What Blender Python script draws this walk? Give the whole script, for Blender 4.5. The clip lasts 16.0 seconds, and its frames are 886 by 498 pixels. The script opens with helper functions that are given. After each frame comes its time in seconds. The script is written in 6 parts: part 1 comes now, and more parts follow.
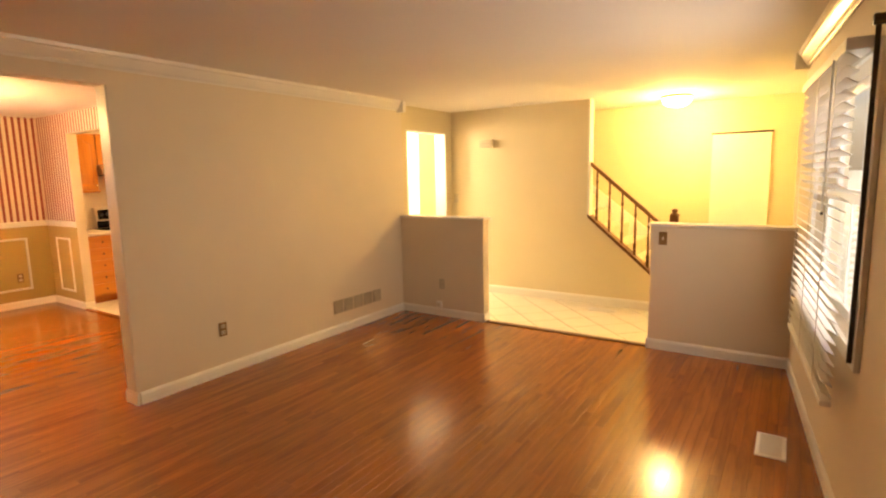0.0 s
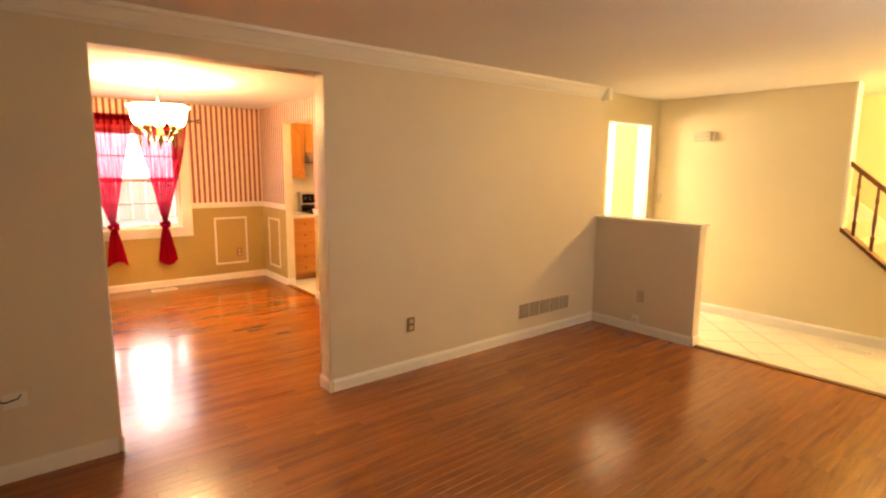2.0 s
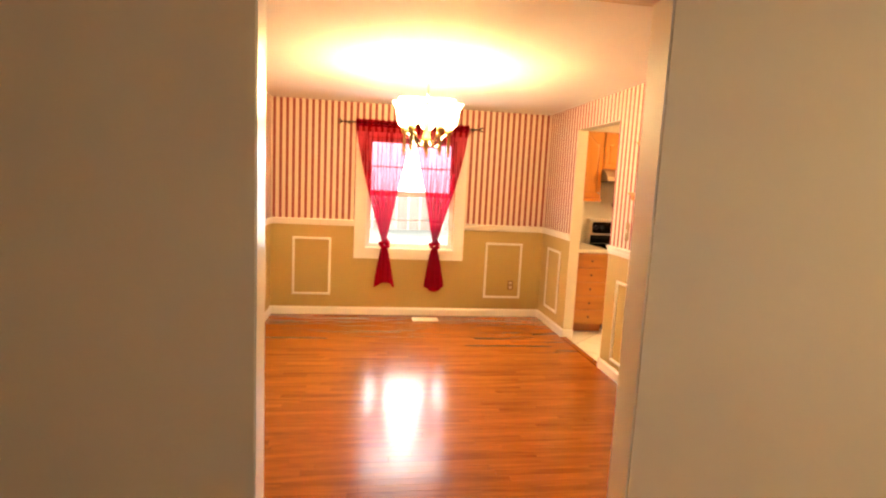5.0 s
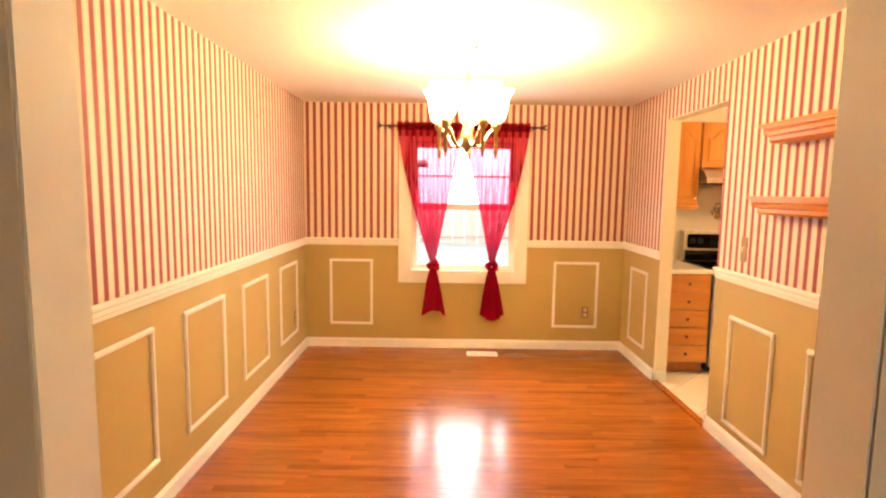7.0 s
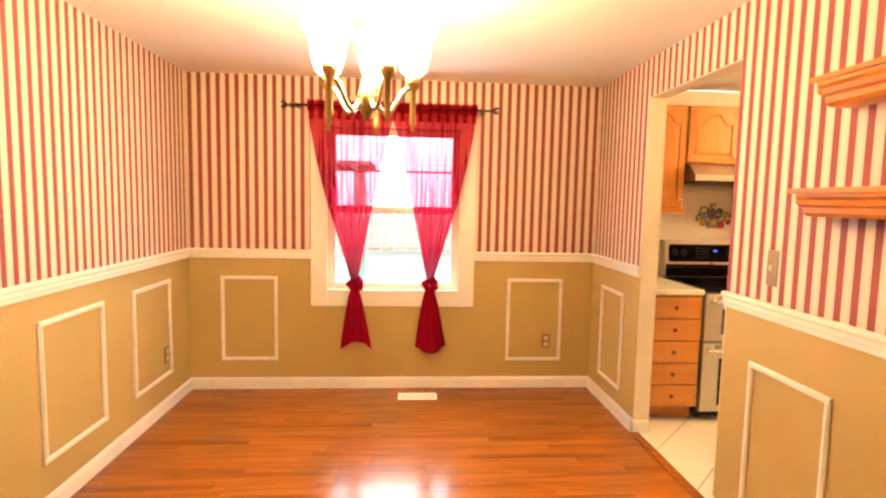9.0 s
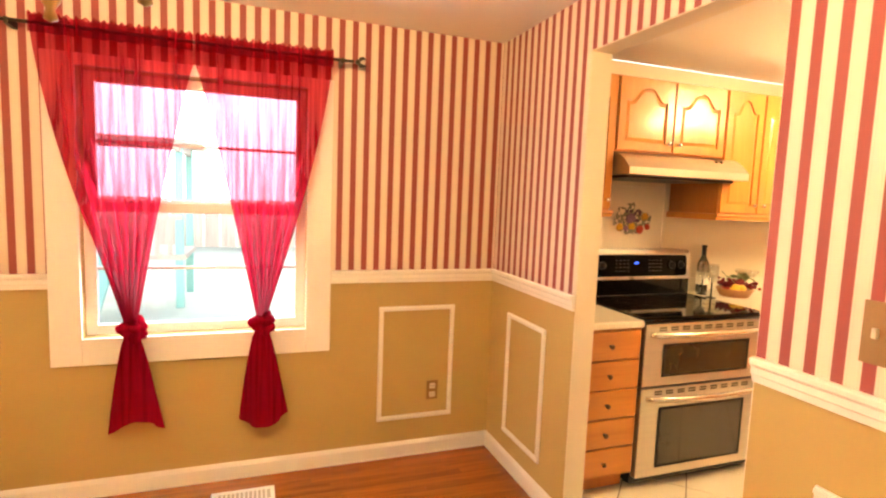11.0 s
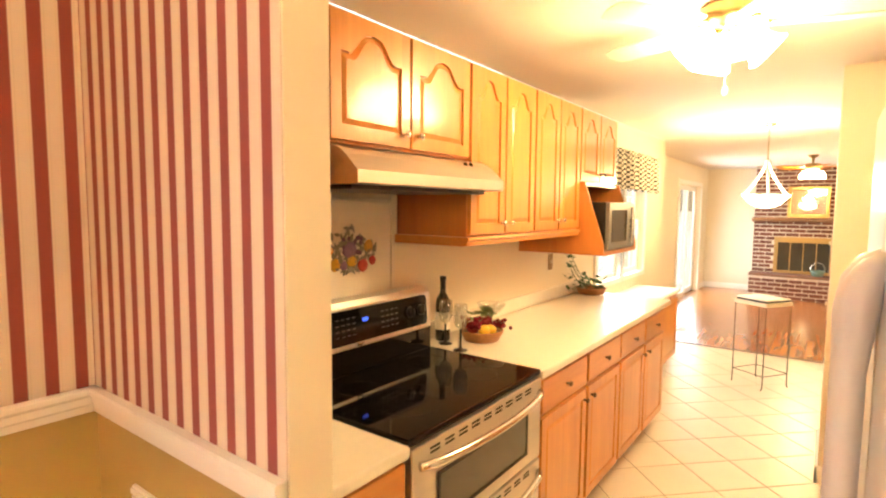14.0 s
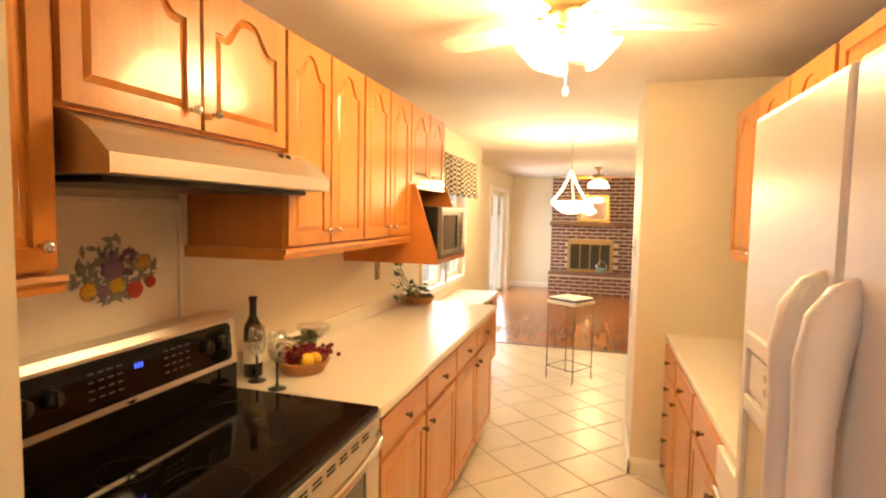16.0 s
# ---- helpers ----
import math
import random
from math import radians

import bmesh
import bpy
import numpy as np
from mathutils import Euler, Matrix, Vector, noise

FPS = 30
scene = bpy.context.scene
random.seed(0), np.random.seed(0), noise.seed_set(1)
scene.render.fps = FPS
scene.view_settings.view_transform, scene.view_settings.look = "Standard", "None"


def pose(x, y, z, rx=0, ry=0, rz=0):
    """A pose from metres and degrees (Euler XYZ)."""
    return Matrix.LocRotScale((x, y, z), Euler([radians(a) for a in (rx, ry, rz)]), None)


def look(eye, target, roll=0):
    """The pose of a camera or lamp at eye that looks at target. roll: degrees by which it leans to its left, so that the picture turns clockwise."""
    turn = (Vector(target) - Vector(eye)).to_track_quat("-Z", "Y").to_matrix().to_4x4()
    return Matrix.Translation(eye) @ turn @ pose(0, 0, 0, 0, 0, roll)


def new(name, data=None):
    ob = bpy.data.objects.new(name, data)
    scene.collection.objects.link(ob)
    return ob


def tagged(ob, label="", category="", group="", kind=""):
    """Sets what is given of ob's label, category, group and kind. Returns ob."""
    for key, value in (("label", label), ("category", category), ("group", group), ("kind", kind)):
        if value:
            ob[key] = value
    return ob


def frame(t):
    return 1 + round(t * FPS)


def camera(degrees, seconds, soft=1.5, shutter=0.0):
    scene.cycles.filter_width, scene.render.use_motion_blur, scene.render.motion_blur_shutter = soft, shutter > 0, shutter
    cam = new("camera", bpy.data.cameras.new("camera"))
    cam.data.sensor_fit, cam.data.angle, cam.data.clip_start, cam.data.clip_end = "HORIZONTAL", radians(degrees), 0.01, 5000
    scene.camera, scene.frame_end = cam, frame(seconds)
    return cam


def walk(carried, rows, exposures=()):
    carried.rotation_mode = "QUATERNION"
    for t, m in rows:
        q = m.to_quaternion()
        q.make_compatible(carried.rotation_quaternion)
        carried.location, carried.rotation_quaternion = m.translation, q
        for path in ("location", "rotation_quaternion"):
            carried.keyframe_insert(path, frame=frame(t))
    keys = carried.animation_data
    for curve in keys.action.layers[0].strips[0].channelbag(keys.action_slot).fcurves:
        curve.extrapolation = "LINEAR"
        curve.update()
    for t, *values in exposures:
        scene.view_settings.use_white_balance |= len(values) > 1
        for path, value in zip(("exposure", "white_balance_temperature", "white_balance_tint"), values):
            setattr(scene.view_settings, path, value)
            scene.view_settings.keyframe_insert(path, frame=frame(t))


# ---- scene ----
cam = camera(80.3, 16.0, soft=2.2)
PATH = [
    (0, (0.368, 0.008, 1.593), (-0.732, 1.656, 1.316), -1.2),
    (0.5, (0.306, -0.002, 1.588), (-0.917, 1.554, 1.298), -1.0),
    (1, (0.21, 0.017, 1.567), (-1.117, 1.484, 1.275), -0.4),
    (1.5, (0.032, 0.057, 1.569), (-1.388, 1.435, 1.28), 0.3),
    (2, (-0.135, 0.144, 1.612), (-1.681, 1.376, 1.311), 0.5),
    (2.5, (-0.335, 0.251, 1.597), (-1.991, 1.334, 1.304), 1.0),
    (3, (-0.662, 0.351, 1.59), (-2.403, 1.296, 1.313), 2.0),
    (3.5, (-0.948, 0.508, 1.605), (-2.778, 1.264, 1.328), 2.1),
    (4, (-1.221, 0.637, 1.603), (-3.121, 1.2, 1.333), 2.6),
    (4.5, (-1.515, 0.729, 1.578), (-3.454, 1.149, 1.325), 3.1),
    (5, (-1.786, 0.803, 1.584), (-3.75, 1.088, 1.336), 2.8),
    (7.5, (-2.917, 1.129, 1.578), (-4.906, 1.119, 1.367), 0.7),
    (8, (-3.187, 1.166, 1.557), (-5.177, 1.196, 1.358), 1.0),
    (8.5, (-3.465, 1.28, 1.524), (-5.455, 1.36, 1.339), 1.1),
    (9, (-3.755, 1.375, 1.513), (-5.742, 1.521, 1.333), 1.2),
    (11.5, (-5.314, 1.645, 1.562), (-7.123, 2.473, 1.359), 2.1),
    (12, (-5.545, 1.806, 1.58), (-7.281, 2.779, 1.38), 1.7),
    (12.5, (-5.762, 1.956, 1.597), (-7.401, 3.085, 1.402), 1.3),
    (13, (-5.949, 2.072, 1.625), (-7.46, 3.368, 1.43), 1.0),
    (13.5, (-6.104, 2.227, 1.653), (-7.48, 3.665, 1.454), 1.0),
    (14, (-6.248, 2.317, 1.633), (-7.429, 3.922, 1.471), 0.5),
    (14.5, (-6.338, 2.452, 1.63), (-7.349, 4.17, 1.469), 0.3),
    (15, (-6.403, 2.541, 1.643), (-7.231, 4.355, 1.484), 0.7),
    (15.5, (-6.444, 2.599, 1.647), (-7.11, 4.479, 1.497), 1.1),
    (16, (-6.481, 2.637, 1.638), (-7.043, 4.551, 1.497), 1.1),
]
walk(cam, [(t, look(eye, target, roll)) for t, eye, target, roll in PATH], [(0, 1.0, 8300, 20), (3, 1.1, 7900, 17), (5, 1.08, 7200, 13), (9, 1.12, 6500, 9), (12.5, 1.06, 6400, 7), (14, 0.95, 6200, 6), (15, 0.62, 6500, 9), (16, 0.38, 6600, 11)])

# ---- world, sun and lamps ----
world = bpy.data.worlds.new("overcast_sky")
scene.world = world
world.use_nodes = True
wn = world.node_tree
sky = wn.nodes.new("ShaderNodeTexSky")
sky.sky_type, sky.sun_disc = "NISHITA", False
sky.sun_elevation, sky.sun_rotation = radians(38), radians(250)
sky.dust_density = 4.0
wn.nodes["Background"].inputs[1].default_value = 0.15
wn.links.new(sky.outputs[0], wn.nodes["Background"].inputs[0])
sun_data = bpy.data.lights.new("sun", "SUN")
sun_data.energy, sun_data.angle, sun_data.color = 1.4, radians(15), (1.0, 0.97, 0.92)
sun = new("sun", sun_data)
sun.matrix_world = look((-20, -6, 16), (0, 0, 0))


def lamp(name, at, watts, colour, size=0.05):
    data = bpy.data.lights.new(name, "POINT")
    data.energy, data.color, data.shadow_soft_size = watts, colour, size
    ob = new(name, data)
    ob.location = at
    return ob


def window_light(name, eye, target, w, h, watts, colour=(0.9, 0.95, 1.0)):
    data = bpy.data.lights.new(name, "AREA")
    data.shape, data.size, data.size_y = "RECTANGLE", w, h
    data.energy, data.color = watts, colour
    ob = new(name, data)
    ob.matrix_world = look(eye, target)
    return ob


WARM = (1.0, 0.64, 0.28)
FOYER = (1.0, 0.70, 0.25)
window_light("window_daylight", (0.43, 3.35, 1.30), (-3.4, 3.0, 1.2), 1.3, 1.0, 9, (1.0, 0.95, 0.88))
window_light("window_daylight", (-7.86, 1.29, 1.43), (-5, 1.29, 0.9), 0.95, 1.2, 14)
window_light("window_daylight", (-7.84, 7.6, 1.40), (-6, 7.6, 1.0), 1.2, 1.0, 10)
window_light("window_daylight", (-8.26, 12.8, 1.10), (-6, 12.8, 0.8), 1.7, 1.9, 30)

# ---- materials ----


def mat(name, colour, rough=0.5, metal=0.0, scale=8.0, vary=0.08, bump=0.05, fine=120.0, stretch=(1, 1, 1), random_each=0.0, coat=0.0, spec=None):
    """Paint or solid stuff with blotches at one scale, grain at another, and fine relief."""
    m = bpy.data.materials.new(name)
    m.use_nodes = True
    n, l = m.node_tree.nodes, m.node_tree.links
    b = n["Principled BSDF"]
    tc = n.new("ShaderNodeTexCoord")
    mp = n.new("ShaderNodeMapping")
    mp.inputs["Scale"].default_value = stretch
    l.new(tc.outputs["Object"], mp.inputs[0])
    big, small = n.new("ShaderNodeTexNoise"), n.new("ShaderNodeTexNoise")
    big.inputs["Scale"].default_value, small.inputs["Scale"].default_value = scale, fine
    small.inputs["Detail"].default_value = 4
    for t in (big, small):
        l.new(mp.outputs[0], t.inputs["Vector"])
    add = n.new("ShaderNodeMath")
    add.operation = "MULTIPLY_ADD"
    l.new(small.outputs[0], add.inputs[0])
    add.inputs[1].default_value = 0.4
    l.new(big.outputs[0], add.inputs[2])
    last = add
    if random_each:
        info = n.new("ShaderNodeObjectInfo")
        geo = n.new("ShaderNodeNewGeometry")
        s = n.new("ShaderNodeMath")
        s.operation = "ADD"
        l.new(info.outputs["Random"], s.inputs[0])
        l.new(geo.outputs["Random Per Island"], s.inputs[1])
        fr = n.new("ShaderNodeMath")
        fr.operation = "FRACT"
        l.new(s.outputs[0], fr.inputs[0])
        a2 = n.new("ShaderNodeMath")
        a2.operation = "MULTIPLY_ADD"
        l.new(fr.outputs[0], a2.inputs[0])
        a2.inputs[1].default_value = random_each
        l.new(add.outputs[0], a2.inputs[2])
        last = a2
    ramp = n.new("ShaderNodeMapRange")
    ramp.inputs["From Min"].default_value = 0.3
    ramp.inputs["From Max"].default_value = 1.1 + random_each
    ramp.inputs["To Min"].default_value = 1 - vary
    ramp.inputs["To Max"].default_value = 1 + vary
    l.new(last.outputs[0], ramp.inputs[0])
    mul = n.new("ShaderNodeVectorMath")
    mul.operation = "SCALE"
    mul.inputs[0].default_value = colour
    l.new(ramp.outputs[0], mul.inputs["Scale"])
    l.new(mul.outputs[0], b.inputs["Base Color"])
    b.inputs["Roughness"].default_value, b.inputs["Metallic"].default_value = rough, metal
    b.inputs["Coat Weight"].default_value = coat
    b.inputs["Coat Roughness"].default_value = 0.12
    if spec is not None:
        b.inputs["Specular IOR Level"].default_value = spec
    bp = n.new("ShaderNodeBump")
    bp.inputs["Strength"].default_value, bp.inputs["Distance"].default_value = bump, 0.004
    l.new(add.outputs[0], bp.inputs["Height"])
    l.new(bp.outputs[0], b.inputs["Normal"])
    return m


def wood(name, dark, light, along=1, rough=0.3, ring=9.0, random_each=0.0, coat=0.3):
    """Wood with grain along one axis (0, 1 or 2)."""
    m = bpy.data.materials.new(name)
    m.use_nodes = True
    n, l = m.node_tree.nodes, m.node_tree.links
    b = n["Principled BSDF"]
    tc, mp = n.new("ShaderNodeTexCoord"), n.new("ShaderNodeMapping")
    sc = [ring, ring, ring]
    sc[along] = ring * 0.08
    mp.inputs["Scale"].default_value = sc
    l.new(tc.outputs["Object"], mp.inputs[0])
    info, geo = n.new("ShaderNodeObjectInfo"), n.new("ShaderNodeNewGeometry")
    s = n.new("ShaderNodeMath")
    l.new(info.outputs["Random"], s.inputs[0])
    l.new(geo.outputs["Random Per Island"], s.inputs[1])
    fr = n.new("ShaderNodeMath")
    fr.operation = "FRACT"
    l.new(s.outputs[0], fr.inputs[0])
    off = n.new("ShaderNodeVectorMath")
    off.operation = "MULTIPLY_ADD"
    l.new(fr.outputs[0], off.inputs[0])
    off.inputs[1].default_value = (17, 23, 31) if random_each else (0, 0, 0)
    l.new(mp.outputs[0], off.inputs[2])
    grain, fine = n.new("ShaderNodeTexNoise"), n.new("ShaderNodeTexNoise")
    grain.inputs["Scale"].default_value, grain.inputs["Detail"].default_value, grain.inputs["Distortion"].default_value = 1.3, 5, 1.2
    fine.inputs["Scale"].default_value, fine.inputs["Detail"].default_value = 11, 3
    l.new(off.outputs[0], grain.inputs["Vector"])
    l.new(off.outputs[0], fine.inputs["Vector"])
    mix = n.new("ShaderNodeMath")
    mix.operation = "MULTIPLY_ADD"
    l.new(fine.outputs[0], mix.inputs[0])
    mix.inputs[1].default_value = 0.35
    l.new(grain.outputs[0], mix.inputs[2])
    a2 = n.new("ShaderNodeMath")
    a2.operation = "MULTIPLY_ADD"
    l.new(fr.outputs[0], a2.inputs[0])
    a2.inputs[1].default_value = random_each
    l.new(mix.outputs[0], a2.inputs[2])
    ramp = n.new("ShaderNodeValToRGB")
    ramp.color_ramp.elements[0].position, ramp.color_ramp.elements[1].position = 0.35, min(1.0, 0.98 + random_each * 0.3)
    ramp.color_ramp.elements[0].color, ramp.color_ramp.elements[1].color = (*dark, 1), (*light, 1)
    l.new(a2.outputs[0], ramp.inputs[0])
    l.new(ramp.outputs[0], b.inputs["Base Color"])
    b.inputs["Roughness"].default_value, b.inputs["Coat Weight"].default_value, b.inputs["Coat Roughness"].default_value = rough, coat, 0.1
    bp = n.new("ShaderNodeBump")
    bp.inputs["Strength"].default_value, bp.inputs["Distance"].default_value = 0.06, 0.002
    l.new(mix.outputs[0], bp.inputs["Height"])
    l.new(bp.outputs[0], b.inputs["Normal"])
    return m


def glow(name, colour, strength, base=(0.9, 0.88, 0.82)):
    m = mat(name, base, 0.35, vary=0.02)
    b = m.node_tree.nodes["Principled BSDF"]
    b.inputs["Emission Color"].default_value, b.inputs["Emission Strength"].default_value = (*colour, 1), strength
    return m


def glass(name, colour=(1, 1, 1), rough=0.0):
    m = bpy.data.materials.new(name)
    m.use_nodes = True
    b = m.node_tree.nodes["Principled BSDF"]
    b.inputs["Base Color"].default_value = (*colour, 1)
    b.inputs["Transmission Weight"].default_value, b.inputs["Roughness"].default_value, b.inputs["IOR"].default_value = 1, rough, 1.45
    return m


def striped(name, pale, red, axis, period=0.0695, share=0.49, phase=0.0):
    """Printed wallpaper: vertical stripes with soft pinstripe edges and paper grain."""
    m = mat(name, pale, 0.62, vary=0.03, bump=0.08, fine=300)
    n, l = m.node_tree.nodes, m.node_tree.links
    b = n["Principled BSDF"]
    src = b.inputs["Base Color"].links[0].from_socket
    tc, sep = n.new("ShaderNodeTexCoord"), n.new("ShaderNodeSeparateXYZ")
    l.new(tc.outputs["Object"], sep.inputs[0])
    d = n.new("ShaderNodeMath")
    d.operation = "MULTIPLY_ADD"
    l.new(sep.outputs[axis], d.inputs[0])
    d.inputs[1].default_value, d.inputs[2].default_value = 1 / period, phase
    f = n.new("ShaderNodeMath")
    f.operation = "FRACT"
    l.new(d.outputs[0], f.inputs[0])
    ramp = n.new("ShaderNodeValToRGB")
    e = ramp.color_ramp.elements
    e[0].position, e[0].color = 0.0, (0, 0, 0, 1)
    e[1].position, e[1].color = 0.04, (1, 1, 1, 1)
    for p, v in ((share - 0.04, 1), (share, 0), (share + 0.06, 0), (share + 0.065, 0.16), (share + 0.085, 0.16), (share + 0.09, 0), (0.92, 0), (0.925, 0.16), (0.945, 0.16), (0.95, 0)):
        x = e.new(p)
        x.color = (v, v, v, 1)
    l.new(f.outputs[0], ramp.inputs[0])
    mix = n.new("ShaderNodeMix")
    mix.data_type = "RGBA"
    l.new(ramp.outputs[0], mix.inputs["Factor"])
    l.new(src, mix.inputs["A"])
    mix.inputs["B"].default_value = (*red, 1)
    l.new(mix.outputs["Result"], b.inputs["Base Color"])
    return m


M_WALL = mat("cream_wall_paint", (0.72, 0.63, 0.49), 0.55, scale=1.6, vary=0.04, bump=0.12, fine=220)
# cream paint with the foyer lamp's yellow cast mixed into the colour
M_FOYER = mat("yellow_lit_cream_paint", (0.72, 0.63, 0.42), 0.5, scale=1.6, vary=0.04, bump=0.12, fine=220)
M_KWALL = mat("peach_cream_wall_paint", (0.76, 0.68, 0.52), 0.5, scale=1.6, vary=0.04, bump=0.12, fine=220)
M_CEIL = mat("white_ceiling_paint", (0.80, 0.77, 0.72), 0.8, scale=1.2, vary=0.03, bump=0.15, fine=260)
M_TRIM = mat("white_gloss_trim", (0.82, 0.79, 0.72), 0.3, scale=3, vary=0.03, bump=0.03)
M_OLIVE = mat("olive_tan_wainscot_paint", (0.47, 0.335, 0.115), 0.5, scale=1.5, vary=0.05, bump=0.12, fine=220)
M_STRIPE_Y = striped("striped_wallpaper_west", (0.72, 0.60, 0.47), (0.28, 0.054, 0.044), 1, phase=0.870)
M_STRIPE_X = striped("striped_wallpaper_side", (0.72, 0.60, 0.48), (0.28, 0.054, 0.048), 0, phase=0.164)
M_FLOOR = wood("red_oak_strip_floor", (0.155, 0.038, 0.0055), (0.38, 0.118, 0.017), 1, 0.22, 10, 0.16, 0.2)
M_SUB = mat("dark_floor_gap", (0.10, 0.035, 0.012), 0.6)
M_FLOOR2 = wood("brown_oak_family_floor", (0.23, 0.075, 0.018), (0.40, 0.15, 0.038), 1, 0.25, 10, 0.2, 0.3)
M_TILE = mat("cream_ceramic_tile", (0.72, 0.66, 0.53), 0.28, scale=5, vary=0.06, bump=0.04, random_each=0.3)
M_GROUT = mat("brown_grout", (0.20, 0.16, 0.10), 0.8, vary=0.1)
M_MAPLE = wood("honey_maple_cabinet", (0.47, 0.17, 0.028), (0.66, 0.275, 0.05), 2, 0.3, 7, 0.12, 0.4)
M_MAPLE_Y = wood("honey_maple_rail", (0.46, 0.16, 0.026), (0.64, 0.26, 0.048), 1, 0.3, 7, 0.1, 0.4)
M_MAPLE_D = wood("amber_maple_side_panel", (0.42, 0.13, 0.025), (0.55, 0.20, 0.04), 2, 0.35, 7, 0.05, 0.3)
M_SHELF = wood("orange_pine_shelf", (0.50, 0.14, 0.006), (0.66, 0.23, 0.014), 0, 0.4, 8, 0.1, 0.15)
M_DARKWOOD = wood("dark_walnut_rail", (0.09, 0.035, 0.012), (0.20, 0.085, 0.03), 0, 0.35, 9, 0.1, 0.3)
M_COUNTER = mat("cream_laminate_counter", (0.80, 0.74, 0.62), 0.25, scale=30, vary=0.03, bump=0.02, coat=0.2)
M_STEEL = mat("brushed_stainless_steel", (0.66, 0.62, 0.56), 0.34, 1.0, scale=2, vary=0.06, bump=0.08, fine=90, stretch=(1, 1, 30))
M_STEEL_Y = mat("brushed_steel_hood", (0.62, 0.59, 0.54), 0.34, 1.0, scale=2, vary=0.08, bump=0.08, fine=60, stretch=(20, 1, 20))
M_BLACK = mat("black_enamel", (0.010, 0.009, 0.008), 0.3, vary=0.1, spec=0.35)
M_BLACKGLASS = mat("black_ceramic_glass", (0.004, 0.0035, 0.0035), 0.05, vary=0.1, bump=0.0, spec=0.2)
M_OVENGLASS = mat("smoked_oven_glass", (0.035, 0.03, 0.02), 0.08, vary=0.2, bump=0.0, coat=0.5)
M_WHITE = mat("white_appliance_plastic", (0.80, 0.77, 0.72), 0.28, scale=3, vary=0.03, bump=0.05, fine=400)
M_CREAMPLASTIC = mat("ivory_plastic", (0.62, 0.55, 0.40), 0.4, vary=0.04)
M_BRASS = mat("antique_brass", (0.42, 0.29, 0.12), 0.35, 1.0, vary=0.1)
M_KNOB = mat("antique_bronze_knob", (0.15, 0.085, 0.04), 0.4, 0.7, vary=0.1)
M_PLATE = mat("aged_brass_plate", (0.27, 0.16, 0.065), 0.42, 0.35, vary=0.15)
M_BRONZE = mat("dark_bronze", (0.06, 0.045, 0.03), 0.4, 0.8, vary=0.15)
M_NICKEL = mat("polished_nickel", (0.70, 0.66, 0.58), 0.18, 1.0, vary=0.05)
M_BRICK = mat("dark_red_brick", (0.13, 0.042, 0.022), 0.85, scale=9, vary=0.3, bump=0.4, random_each=1.2)
M_MORTAR = mat("grey_mortar", (0.60, 0.53, 0.42), 0.9, scale=20, vary=0.15, bump=0.4)
M_VENT = mat("beige_metal_register", (0.50, 0.44, 0.33), 0.45, 0.3, vary=0.06)
M_DARK = mat("dark_void", (0.02, 0.017, 0.013), 0.8)
M_VINYL = mat("white_vinyl_window", (0.82, 0.83, 0.82), 0.35, vary=0.02)
M_BLIND = mat("white_blind_slat", (0.82, 0.81, 0.78), 0.45, vary=0.03)
M_GLASS = glass("window_glass")


def thin_glass(name):
    """Thin-walled clear glass: mostly see-through, with a light mirror gloss."""
    m = bpy.data.materials.new(name)
    m.use_nodes = True
    n, l = m.node_tree.nodes, m.node_tree.links
    n.remove(n["Principled BSDF"])
    tr, gl, mx = n.new("ShaderNodeBsdfTransparent"), n.new("ShaderNodeBsdfGlossy"), n.new("ShaderNodeMixShader")
    tr.inputs[0].default_value = (0.93, 0.94, 0.93, 1)
    gl.inputs["Roughness"].default_value = 0.03
    mx.inputs[0].default_value = 0.14
    l.new(tr.outputs[0], mx.inputs[1])
    l.new(gl.outputs[0], mx.inputs[2])
    l.new(mx.outputs[0], n["Material Output"].inputs[0])
    return m


M_CLEAR = thin_glass("clear_glassware")
M_SHADE = glow("frosted_lit_glass", (1.0, 0.72, 0.36), 21.0)
M_SHADE_F = glow("lit_dome_glass", (1.0, 0.78, 0.40), 14.0)
M_LEAF = mat("ivy_leaf_green", (0.055, 0.12, 0.03), 0.45, scale=30, vary=0.3, random_each=0.6)
M_GRAPELEAF = mat("muted_grape_leaf", (0.16, 0.19, 0.07), 0.6, scale=30, vary=0.3, random_each=0.5)
M_WICKER = mat("woven_wicker", (0.36, 0.16, 0.055), 0.6, scale=60, vary=0.25, bump=0.3)


